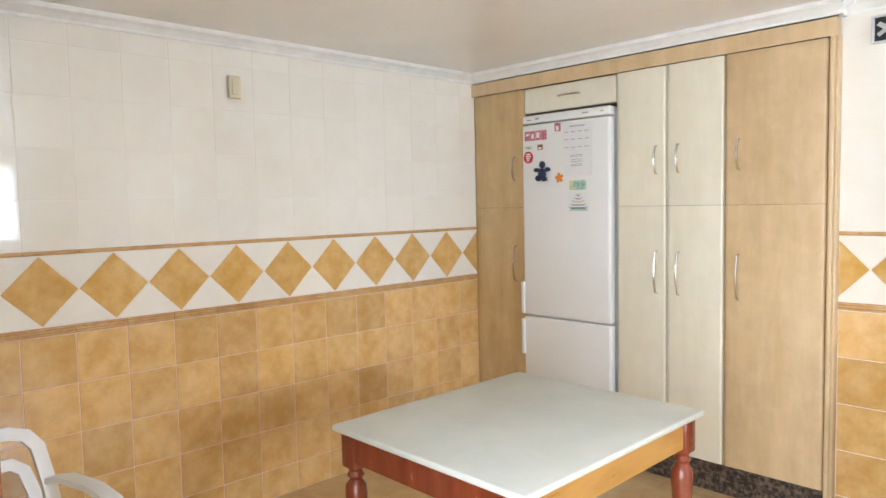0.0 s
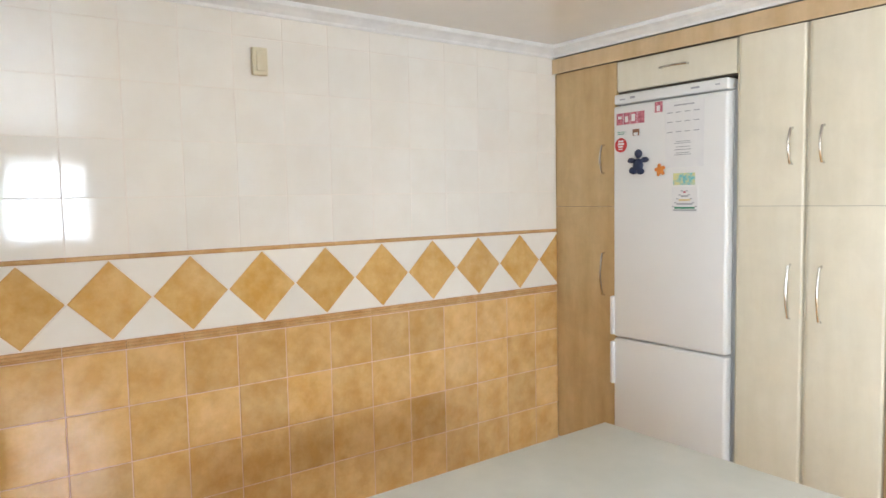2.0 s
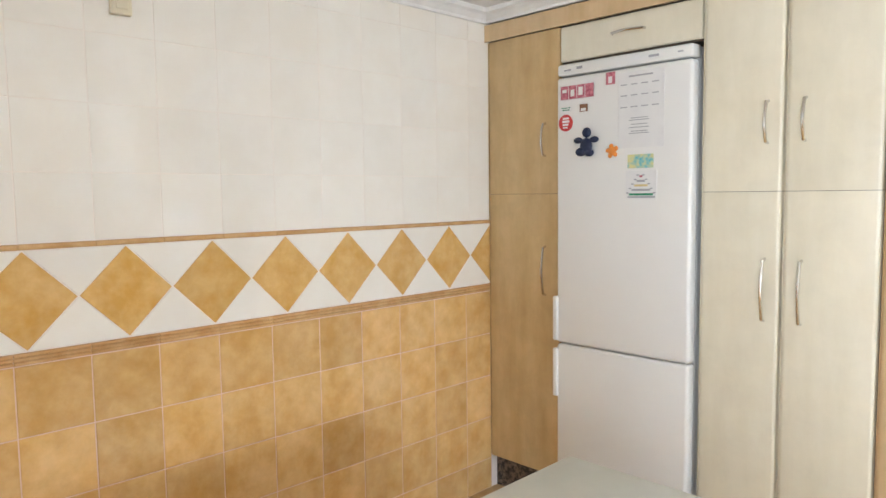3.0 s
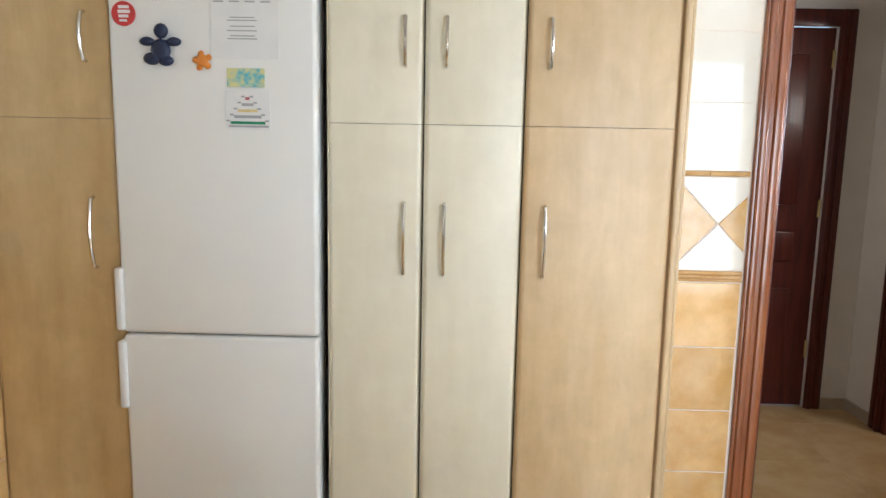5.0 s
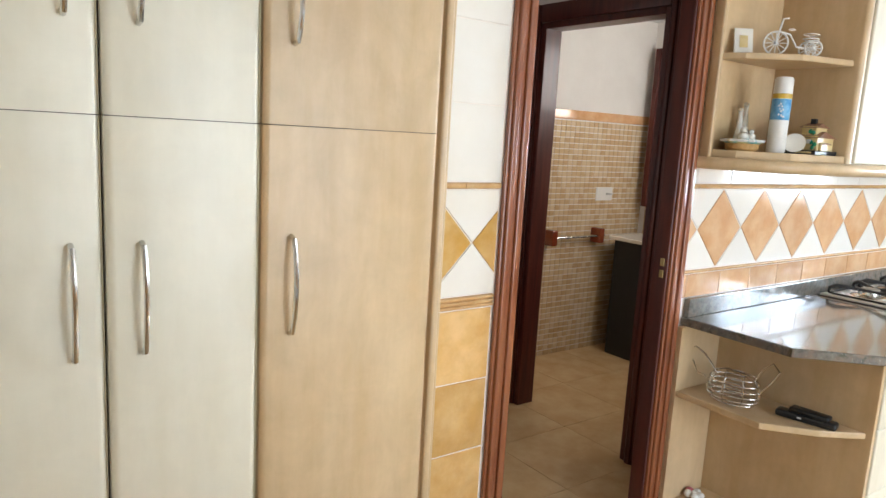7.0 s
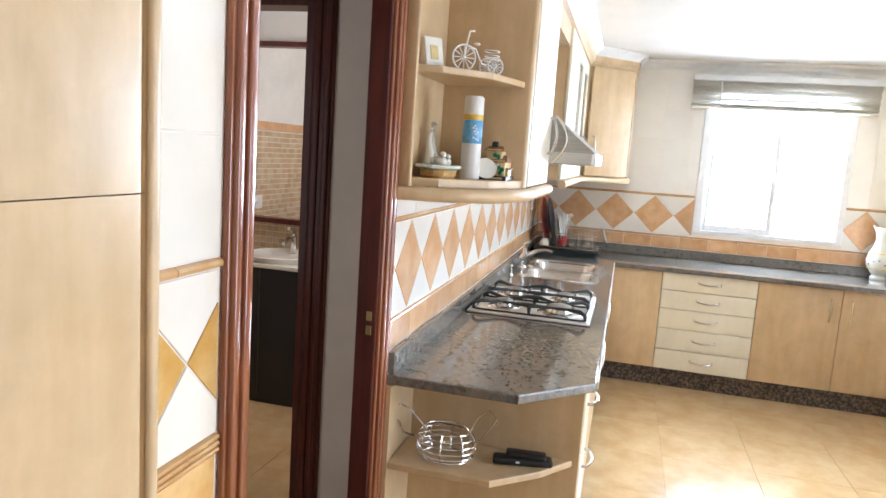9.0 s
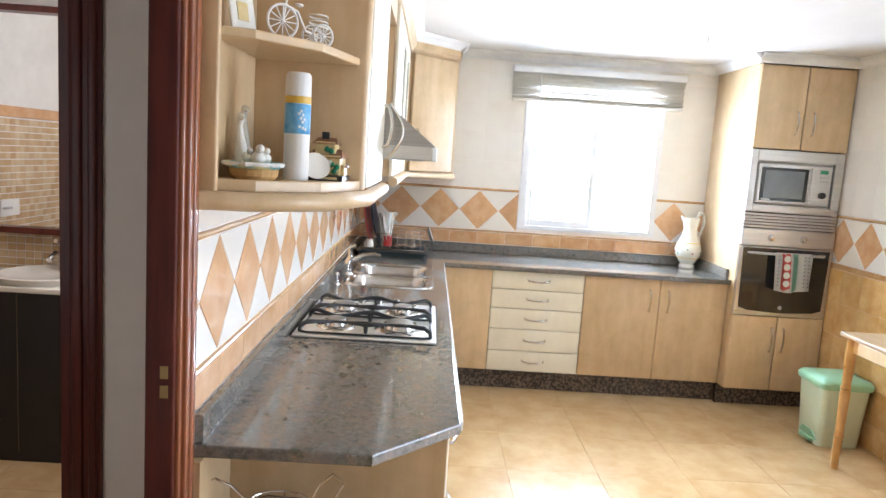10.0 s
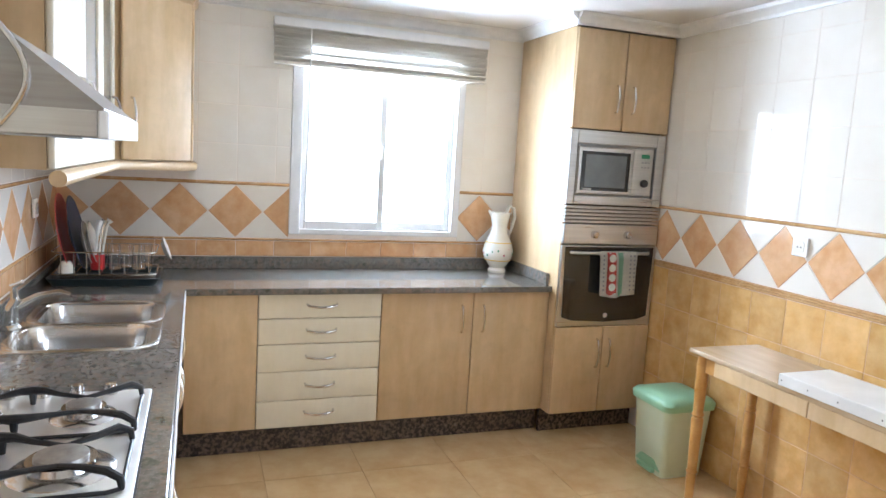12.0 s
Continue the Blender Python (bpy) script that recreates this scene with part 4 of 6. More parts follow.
# ---- oven tower ----
OX = 3.53
ot = thing("oven_tower", (3.85, 1.34, FLOOR), "tall maple housing for oven and microwave", "cupboard")
bm = box(OX + 0.001, XE - 0.006, 1.619, 1.637, 0.205, ZC + 0.006, 0.002)
box(OX + 0.001, XE - 0.006, YS + 0.006, 1.055, 0.205, ZC + 0.006, bm=bm)
part("side", bm, M_WOOD, ot)
part("carcass", box(OX + 0.03, XE - 0.01, 1.055, 1.619, 0.20, ZC), M_CARCASS, ot)
for y0, y1, z0, z1, hy, h0, h1 in ((1.340, 1.637, 0.205, 0.688, 1.375, 0.46, 0.62), (1.042, 1.337, 0.205, 0.688, 1.300, 0.46, 0.62), (1.340, 1.637, 1.748, 2.254, 1.385, 1.84, 1.98), (1.042, 1.337, 1.748, 2.254, 1.285, 1.84, 1.98)):
    d = part("door", box(OX - 0.02, OX - 0.0005, y0 + 0.001, y1 - 0.001, z0, z1, 0.006, 3), M_WOOD, ot, smooth=True)
    handle((OX - 0.02, hy, h0), (OX - 0.02, hy, h1), (-0.03, 0, 0), d)
part("plinth", box(OX + 0.085, OX + 0.105, YS + 0.01, 1.637, FLOOR, 0.203), M_PLINTH, ot, "dark granite plinth")

# ---- oven and microwave ----
ov = thing("oven", (OX, 1.34, 0.69), "built-in steel oven with black glass door and towel", "oven")
part("frame", box(OX - 0.018, OX + 0.02, 1.046, 1.634, 0.692, 1.135, 0.004), M_STEEL, ov)
bm = bmesh.new()
fp = [(1.064, 1.128), (1.616, 1.128), (1.606, 0.745), (1.55, 0.727), (1.34, 0.716), (1.13, 0.727), (1.074, 0.745)]
a = [bm.verts.new((OX - 0.0235, y, z)) for y, z in fp]
b = [bm.verts.new((OX - 0.017, y, z)) for y, z in fp]
bm.faces.new(a), bm.faces.new(b[::-1])
for i in range(len(fp)):
    j = (i + 1) % len(fp)
    bm.faces.new((a[i], a[j], b[j], b[i]))
part("door_glass", bm, M_BLACKGLASS, ov)
part("door_handle", bow((OX - 0.022, 1.585, 1.098), (OX - 0.022, 1.095, 1.098), (-0.035, 0, 0), 0.009), M_STEEL, ov, smooth=True)
part("control_strip", box(OX - 0.022, OX + 0.02, 1.046, 1.634, 1.140, 1.250, 0.006), M_STEEL, ov)
for y in (1.45, 1.245):
    k = spin(turned([(0.022, 0), (0.021, 0.014), (0.016, 0.024), (0.004, 0.026)], OX - 0.022, y, 1.195, 18), (OX - 0.022, y, 1.195), -90, "Y")
    part("knob", k, M_CHROME, ov, smooth=True)
part("badge", spin(turned([(0.013, 0), (0.013, 0.002)], OX - 0.023, 1.34, 0.752, 16), (OX - 0.023, 1.34, 0.752), -90, "Y"), M_GREYP, ov)
for i in range(5):
    part("vent_slat", box(OX - 0.019, OX + 0.01, 1.046, 1.634, 1.256 + 0.019 * i, 1.270 + 0.019 * i, 0.003), M_STEEL, ov)
mw = thing("microwave", (OX, 1.34, 1.35), "built-in steel microwave with a grey window", "microwave")
bm = box(OX - 0.016, OX + 0.02, 1.046, 1.100, 1.353, 1.742, 0.004)
box(OX - 0.016, OX + 0.02, 1.590, 1.634, 1.353, 1.742, 0.004, bm=bm)
box(OX - 0.016, OX + 0.02, 1.100, 1.590, 1.353, 1.400, 0.004, bm=bm)
box(OX - 0.016, OX + 0.02, 1.100, 1.590, 1.672, 1.742, 0.004, bm=bm)
part("trim_frame", bm, M_STEEL, mw)
part("recess", box(OX + 0.012, OX + 0.025, 1.09, 1.60, 1.39, 1.68), M_GREYP, mw)
part("body", box(OX - 0.006, OX + 0.012, 1.108, 1.582, 1.408, 1.660, 0.005), M_STEEL, mw)
d = part("door", box(OX - 0.014, OX - 0.0055, 1.225, 1.578, 1.412, 1.656, 0.004), M_STEEL, mw)
part("window", box(OX - 0.0165, OX - 0.0135, 1.262, 1.558, 1.428, 1.634, 0.001), M_BLACKGLASS, d)
part("screen", box(OX - 0.018, OX - 0.0162, 1.285, 1.535, 1.446, 1.618, 0.0005), M_GREYGLASS, d)
part("maker_mark", box(OX - 0.0182, OX - 0.0164, 1.49, 1.545, 1.432, 1.440), M_GREYP, d)
part("grip", box(OX - 0.028, OX - 0.014, 1.232, 1.250, 1.42, 1.648, 0.004), M_STEEL, d)
part("display", box(OX - 0.008, OX - 0.0055, 1.135, 1.185, 1.612, 1.634), M_GREEN, mw)
for i in range(3):
    for z in (1.585, 1.560):
        part("button", box(OX - 0.009, OX - 0.0055, 1.132 + i * 0.02, 1.142 + i * 0.02, z, z + 0.009), M_INK, mw)
part("dial", spin(turned([(0.021, 0), (0.020, 0.016), (0.006, 0.018)], OX - 0.006, 1.160, 1.478, 18), (OX - 0.006, 1.160, 1.478), -90, "Y"), M_BLACK, mw, smooth=True)

tw = thing("tea_towel", (OX - 0.07, 1.33, 0.85), "white tea towel with coral circles over the oven handle", "towel")


def cloth(y0, y1, z0, z1, x, mat, name, lean=0.0, lift=0.0):
    b = bmesh.new()
    nu, nv = 12, 14
    g = []
    for i in range(nu + 1):
        row = []
        for j in range(nv + 1):
            u, v = i / nu, j / nv
            z = z1 + (z0 - z1) * v + 0.008 * math.sin(u * 6 + 1)*v
            yy = y0 + (y1 - y0) * u + lean * v
            gx = x - lift + 0.007 * math.sin(yy * 70) * (0.3 + v) - 0.012 * math.sin(min(v * 6, 1.0) * math.pi / 2)
            row.append(b.verts.new((gx, yy, z)))
        g.append(row)
    for i in range(nu):
        for j in range(nv):
            b.faces.new((g[i][j], g[i + 1][j], g[i + 1][j + 1], g[i][j + 1]))
    bmesh.ops.solidify(b, geom=b.faces[:], thickness=0.003)
    return part(name, b, mat, tw, smooth=True)


HX0 = OX - 0.062
cloth(1.205, 1.435, 0.868, 1.108, HX0, M_CLOTH, "front_fold", -0.012)
cloth(1.180, 1.410, 0.925, 1.108, HX0 + 0.026, M_CLOTH, "back_fold")
cloth(1.335, 1.388, 0.880, 1.105, HX0, M_CORAL, "coral_stripe", -0.012, 0.0026)
cloth(1.288, 1.322, 0.874, 1.105, HX0, M_MINT, "mint_stripe", -0.012, 0.0026)
for i in range(4):
    z = 1.075 - i * 0.052
    c = spin(turned([(0.021, 0), (0.021, 0.002)], HX0 - 0.021, 1.360 - 0.003 * i, z, 16), (HX0 - 0.021, 1.360 - 0.003 * i, z), -90, "Y")
    part("pale_circle", c, M_CLOTH, tw)
for y in (1.225, 1.250, 1.415):
    for i in range(9):
        part("printed_dash", box(HX0 - 0.0235, HX0 - 0.0205, y - 0.012 * i / 9 - 0.004, y - 0.012 * i / 9 + 0.004, 1.085 - i * 0.023, 1.094 - i * 0.023), M_INK, tw)

# ---- hob, sink, tap, hood ----
HB = WT + 0.0005
hob = thing("gas_hob", (1.91, 3.81, HB), "steel gas hob with four burners and black iron grids", "hob")
part("plate", box(1.610, 2.215, 3.555, 4.065, HB, HB + 0.010, 0.005), M_PLATE, hob, smooth=True)
part("black_gasket", box(1.606, 2.219, 3.551, 4.069, HB - 0.0003, HB + 0.002), M_BLACK, hob)
for x, y, r in ((1.76, 3.69, 0.048), (1.76, 3.93, 0.036), (2.04, 3.69, 0.036), (2.04, 3.93, 0.042)):
    bm = turned([(r * 2.0, 0.0), (r * 1.9, 0.004), (r * 1.25, 0.008), (r * 1.15, 0.022), (r * 1.3, 0.024)], x, y, HB + 0.010, 26)
    bn = part("burner", bm, M_SINK, hob, smooth=True)
    part("cap", turned([(r * 1.02, 0.024), (r, 0.032), (r * 0.85, 0.034), (0.004, 0.035)], x, y, HB + 0.010, 26), M_BURNER, bn, smooth=True)
for cx in (1.76, 2.04):
    zt, zl = HB + 0.046, HB + 0.014
    bm = bmesh.new()
    for s in (-1, 1):
        # each bar bows in to both burners and meets a hub between them
        bar = [(cx + s * 0.112, 3.575, zl), (cx + s * 0.112, 3.578, zt - 0.012), (cx + s * 0.104, 3.60, zt), (cx + s * 0.070, 3.645, zt - 0.004), (cx + s * 0.046, 3.69, zt - 0.008), (cx + s * 0.066, 3.745, zt - 0.004), (cx + s * 0.088, 3.785, zt), (cx + s * 0.092, 3.81, zt),
               (cx + s * 0.088, 3.835, zt), (cx + s * 0.066, 3.875, zt - 0.004), (cx + s * 0.046, 3.93, zt - 0.008), (cx + s * 0.070, 3.975, zt - 0.004), (cx + s * 0.104, 4.02, zt), (cx + s * 0.112, 4.042, zt - 0.012), (cx + s * 0.112, 4.045, zl)]
        tube(bar, [0.006, 0.008, 0.009, 0.007, 0.005, 0.006, 0.009, 0.011, 0.009, 0.006, 0.005, 0.007, 0.009, 0.008, 0.006], 8, bm=bm)
        tube([(cx + s * 0.092, 3.81, zt), (cx + s * 0.092, 3.81, zl - 0.002)], [0.010, 0.006], 8, bm=bm)
    for y in (3.575, 4.045):
        tube([(cx - 0.112, y, zl), (cx + 0.112, y, zl)], 0.0045, 6, bm=bm)
    tube([(cx - 0.112, 3.575, zl), (cx - 0.124, 3.60, zl), (cx - 0.124, 4.02, zl), (cx - 0.112, 4.045, zl)], 0.0045, 6, bm=bm)
    part("grid", bm, M_IRON, hob, "black cast-iron pan grid", smooth=True)
for i in range(4):
    part("knob", turned([(0.017, 0.0), (0.015, 0.014), (0.013, 0.026), (0.004, 0.028)], 2.19, 3.65 + i * 0.075, HB + 0.010, 14), M_CHROME, hob, smooth=True)

sink = thing("sink", (2.97, 3.79, WT), "polished steel double-bowl sink set in the granite", "sink")


def oval(x0, x1, y0, y1, r, n=6):
    out = []
    for cx, cy, a0 in ((x1 - r, y1 - r, 0), (x0 + r, y1 - r, 90), (x0 + r, y0 + r, 180), (x1 - r, y0 + r, 270)):
        for k in range(n + 1):
            a = radians(a0 + 90 * k / n)
            out.append((cx + r * math.cos(a), cy + r * math.sin(a)))
    return out


def loft(loops, cap=True):
    b = bmesh.new()
    rings = [[b.verts.new((x, y, z)) for x, y in pts] for pts, z in loops]
    for A, B in zip(rings, rings[1:]):
        for k in range(len(A)):
            b.faces.new((A[k], A[(k + 1) % len(A)], B[(k + 1) % len(A)], B[k]))
    if cap:
        b.faces.new(rings[-1])
    return b


MID = 2.955
for x0, x1 in ((SX0 + 0.012, MID - 0.012), (MID + 0.012, SX1 - 0.012)):
    y0, y1 = SY0 + 0.012, SY1 - 0.012
    big = oval(x0 - 0.02, x1 + 0.02, y0 - 0.02, y1 + 0.02, 0.11)
    bm = loft([(oval(x0 - 0.016, x1 + 0.016, y0 - 0.028, y1 + 0.028, 0.10), WT + 0.0008), (oval(x0 - 0.012, x1 + 0.012, y0 - 0.022, y1 + 0.022, 0.10), WT + 0.006), (oval(x0, x1, y0, y1, 0.09), WT + 0.004), (oval(x0 + 0.006, x1 - 0.006, y0 + 0.006, y1 - 0.006, 0.085), WT - 0.012),
               (oval(x0 + 0.014, x1 - 0.014, y0 + 0.014, y1 - 0.014, 0.08), WT - 0.14), (oval(x0 + 0.04, x1 - 0.04, y0 + 0.04, y1 - 0.04, 0.06), WT - 0.165)])
    part("bowl", bm, M_SINK, sink, smooth=True)
    part("drain", turned([(0.04, 0.0), (0.04, 0.003), (0.03, 0.002), (0.01, 0.001)], (x0 + x1) / 2, (y0 + y1) / 2, WT - 0.164, 18), M_CHROME, sink)
bm = bmesh.new()
for x0, x1, y0, y1 in ((SX0 - 0.008, SX1 + 0.008, SY1 - 0.03, SY1 + 0.012), (SX0 - 0.008, SX1 + 0.008, SY0 - 0.012, SY0 + 0.03), (SX0 - 0.008, SX0 + 0.03, SY0 + 0.03, SY1 - 0.03), (SX1 - 0.03, SX1 + 0.008, SY0 + 0.03, SY1 - 0.03), (MID - 0.014, MID + 0.014, SY0 + 0.03, SY1 - 0.03)):
    box(x0, x1, y0, y1, WT - 0.004, WT + 0.0012, bm=bm)
part("rim", bm, M_SINK, sink)
tp = thing("sink_tap", (2.95, 4.035, WT), "chrome single-lever mixer tap at the sink", "tap")
part("base", turned([(0.032, 0.0), (0.030, 0.008), (0.024, 0.014)], 2.93, 4.03, WT, 18), M_CHROME, tp, smooth=True)
part("body", tube([(2.93, 4.03, WT + 0.01), (2.93, 4.025, WT + 0.07), (2.93, 4.01, WT + 0.10)], [0.022, 0.020, 0.017], 14), M_CHROME, tp, smooth=True)
part("spout", tube([(2.93, 4.01, WT + 0.075), (2.945, 3.95, WT + 0.108), (2.95, 3.89, WT + 0.118), (2.95, 3.855, WT + 0.108)], [0.013, 0.011, 0.010, 0.009], 10), M_CHROME, tp, smooth=True)
part("lever", tube([(2.93, 4.015, WT + 0.10), (2.925, 4.02, WT + 0.145), (2.92, 3.99, WT + 0.160)], [0.014, 0.012, 0.008], 10), M_CHROME, tp, smooth=True)
sd = thing("soap_dispenser", (2.70, 4.045, WT), "small chrome soap pump beside the tap", "dispenser")
part("pump", turned([(0.018, 0.0), (0.016, 0.01), (0.008, 0.014), (0.008, 0.05), (0.014, 0.052), (0.012, 0.06)], 2.62, 4.045, WT, 14), M_CHROME, sd, smooth=True)

hood = thing("cooker_hood", (1.95, 3.75, 1.545), "grey steel visor cooker hood above the hob", "hood")
HX0_, HX1_ = 1.652, 2.262
bm = bmesh.new()
prof = [(4.07, 1.545), (3.605, 1.545), (3.600, 1.592), (3.765, 1.722), (4.07, 1.722)]
va = [bm.verts.new((HX0_, y, z)) for y, z in prof]
vb = [bm.verts.new((HX1_, y, z)) for y, z in prof]
bm.faces.new(va), bm.faces.new(vb[::-1])
for i in range(5):
    j = (i + 1) % 5
    bm.faces.new((va[i], va[j], vb[j], vb[i]))
bmesh.ops.bevel(bm, geom=bm.edges[:], offset=0.003, segments=2, affect="EDGES")
part("visor", bm, M_HOOD_SHADED, hood)
# the lip's lit look is put into its pale finish, against the darkened visor
part("front_lip", box(HX0_ - 0.003, HX1_ + 0.003, 3.594, 3.612, 1.542, 1.590, 0.004), M_ALU, hood)
part("rim", box(HX0_ - 0.002, HX1_ + 0.002, 3.612, 4.06, 1.543, 1.590, 0.003), M_STEEL, hood)
part("filter", box(HX0_ + 0.04, HX1_ - 0.04, 3.64, 4.03, 1.540, 1.546), M_GREYP, hood)
arc = [(HX0_ - 0.004, 3.765 - 0.05 * math.sin(math.pi * k / 10), 1.545 + 0.185 * k / 10) for k in range(11)]
part("side_arc", tube(arc, 0.005, 8), M_CHROME, hood, smooth=True)

# ---- things on the worktop ----
jug = thing("ceramic_jug", (4.05, 1.735, WT), "white ceramic jug with painted floral band", "jug")
JX, JY = 4.045, 1.76
part("body", turned([(0.052, 0), (0.055, 0.012), (0.044, 0.030), (0.060, 0.05), (0.086, 0.095), (0.092, 0.130), (0.078, 0.180), (0.052, 0.235), (0.046, 0.275), (0.056, 0.325), (0.062, 0.355), (0.052, 0.350), (0.038, 0.28)], JX, JY, WT, 28), M_CERAMIC, jug, smooth=True)
part("handle", tube([(JX, JY - 0.05, WT + 0.20), (JX, JY - 0.075, WT + 0.25), (JX, JY - 0.095, WT + 0.33), (JX, JY - 0.085, WT + 0.38), (JX, JY - 0.055, WT + 0.395), (JX, JY - 0.04, WT + 0.35)], [0.010, 0.009, 0.010, 0.010, 0.010, 0.009], 10), M_CERAMIC, jug, smooth=True)
part("spout", tube([(JX, JY + 0.045, WT + 0.335), (JX, JY + 0.075, WT + 0.365)], [0.018, 0.006], 10), M_CERAMIC, jug, smooth=True)
for z, r in ((0.075, 0.0765), (0.180, 0.0792)):
    part("painted_line", turned([(r - 0.004, -0.003), (r + 0.001, -0.002), (r + 0.001, 0.002), (r - 0.004, 0.003)], JX, JY, WT + z, 28), M_YELLOW, jug)
rnd = random.Random(8)
for k in range(16):
    a, z = 2 * math.pi * k / 16, 0.125 + rnd.uniform(-0.02, 0.03)
    r = 0.0905 if z < 0.14 else 0.086
    part("painted_flower", ball(JX + (r - 0.003) * math.cos(a), JY + (r - 0.003) * math.sin(a), WT + z, 0.006, 0.007, 0.009, sub=1), rnd.choice((M_PINK, M_GREEN, M_PINK)), jug)

dr = thing("dish_rack", (3.85, 3.85, WT), "dark drip tray with a wire dish rack", "dish rack")
part("tray", loft([(oval(3.66, 3.96, 3.62, 4.04, 0.03), WT + 0.001), (oval(3.64, 3.98, 3.60, 4.06, 0.03), WT + 0.035), (oval(3.65, 3.97, 3.61, 4.05, 0.03), WT + 0.035), (oval(3.67, 3.95, 3.63, 4.03, 0.03), WT + 0.010)]), M_DARKTRAY, dr)
for z in (0.05, 0.15):
    part("wire_ring", tube([(x, y, WT + z) for x, y in oval(3.66, 3.96, 3.62, 4.04, 0.03, 3)], 0.003, 6, closed=True), M_CHROME, dr)
for i in range(8):
    y = 3.65 + i * 0.05
    part("wire", tube([(3.66, y, WT + 0.15), (3.66, y, WT + 0.05), (3.96, y, WT + 0.05), (3.96, y, WT + 0.15)], 0.0022, 5), M_CHROME, dr)


def plate(x, y, z, r, mat, tilt, name, label, cat):
    t = thing(name, (x, y, z), label, cat)
    b = turned([(r * 0.55, 0.0), (r * 0.6, 0.004), (r, 0.018), (r, 0.021), (r * 0.6, 0.008), (0.01, 0.006)], x, y, z + r, 26)
    part("dish", spin(b, (x, y, z + r), tilt, "X"), mat, t, smooth=True)


plate(3.80, 4.02, WT + 0.045, 0.175, M_RED, 80, "plate", "red plate standing in the dish rack", "plate")
plate(3.82, 3.975, WT + 0.045, 0.170, M_NAVY, 78, "plate", "dark blue plate standing in the dish rack", "plate")
for i in range(2):
    plate(3.82, 3.93 - i * 0.022, WT + 0.06, 0.105, M_CERAMIC, 76, "plate", "white plate standing in the dish rack", "plate")
plate(3.92, 3.60, WT + 0.07, 0.06, M_CERAMIC, 70, "saucer", "white saucer leaning on the dish rack", "saucer")
for x, y, r in ((3.86, 3.76, 0.033), (3.80, 3.70, 0.03), (3.90, 3.68, 0.033), (3.80, 3.80, 0.028)):
    g = thing("drinking_glass", (x, y, WT + 0.06), "clear glass upside down in the dish rack", "glass", "drying glasses")
    part("glass", turned([(r, 0.0), (r * 1.0, 0.005), (r * 0.8, 0.11), (r * 0.78, 0.11), (r * 0.9, 0.006)], x, y, WT + 0.056, 16), M_GLASS, g, smooth=True)
mug = thing("mug", (3.78, 3.86, WT + 0.056), "small dark red mug in the dish rack", "mug")
part("body", turned([(0.026, 0), (0.03, 0.005), (0.03, 0.07), (0.026, 0.07), (0.024, 0.008)], 3.78, 3.87, WT + 0.056, 18), M_RED, mug, smooth=True)
cup = thing("cup", (3.70, 4.0, WT + 0.055), "white cup upside down in the dish rack", "cup")
part("body", turned([(0.034, 0), (0.033, 0.02), (0.022, 0.045), (0.018, 0.05), (0.004, 0.05)], 3.70, 3.985, WT + 0.056, 18), M_CERAMIC, cup, smooth=True)
for i in range(3):
    k = thing("spatula", (3.76, 3.895, WT + 0.06), "pale kitchen utensil standing in the dish rack", "utensil")
    part("blade", tube([(3.775, 3.885 - 0.012 * i, WT + 0.055), (3.78 + 0.01 * i, 3.87 - 0.018 * i, WT + 0.22 + 0.02 * i), (3.785 + 0.01 * i, 3.86 - 0.02 * i, WT + 0.28)], [0.005, 0.006, 0.016], 8), (M_WHITEP, M_CHROME, M_CERAMIC)[i], k, smooth=True)

# ---- ornaments on the open wall shelf ----
SZ, SZ2 = UB + 0.024, 1.795
can = thing("spray_can", (0.83, 3.93, SZ), "white aerosol can with a blue sky label", "spray can")
part("body", turned([(0.026, 0), (0.029, 0.004), (0.029, 0.185), (0.027, 0.19)], 0.845, 3.922, SZ, 24), M_WHITEP, can, smooth=True)
part("cap", turned([(0.029, 0.190), (0.0285, 0.235), (0.024, 0.242), (0.005, 0.240)], 0.845, 3.922, SZ, 24), M_WHITEP, can, smooth=True)
part("label_band", turned([(0.0285, 0.105), (0.0294, 0.106), (0.0294, 0.172), (0.0285, 0.173)], 0.845, 3.922, SZ, 24), M_BLUE, can, smooth=True)
part("label_stripe", turned([(0.0285, 0.173), (0.0295, 0.174), (0.0295, 0.188), (0.0285, 0.189)], 0.845, 3.922, SZ, 24), M_YELLOW, can, smooth=True)
for dz, a in ((0.156, 206), (0.150, 196), (0.148, 214), (0.140, 205), (0.138, 222), (0.132, 212), (0.122, 200), (0.119, 216), (0.116, 228)):
    part("cloud_print", ball(0.845 + 0.0245 * math.cos(radians(a)), 3.922 + 0.0245 * math.sin(radians(a)), SZ + dz, 0.0058, 0.0058, 0.0065, sub=2), M_WHITEP, can, smooth=True)
bk = thing("hen_basket", (0.79, 3.99, SZ), "small wicker dish with white hen figures and pale blue frill", "ornament")
part("dish", turned([(0.045, 0), (0.052, 0.008), (0.054, 0.022), (0.050, 0.026)], 0.775, 4.0, SZ, 22), M_WICKER, bk)
part("frill", turned([(0.050, 0.022), (0.064, 0.030), (0.062, 0.038), (0.045, 0.034), (0.01, 0.03)], 0.775, 4.0, SZ, 22), M_TEAL, bk, smooth=True)
part("frill_edge", tube([(0.775 + (0.062 + 0.004 * math.sin(k * 2.6)) * math.cos(2 * math.pi * k / 30), 4.0 + (0.062 + 0.004 * math.sin(k * 2.6)) * math.sin(2 * math.pi * k / 30), SZ + 0.033) for k in range(30)], 0.005, 6, closed=True), M_WHITEP, bk, smooth=True)
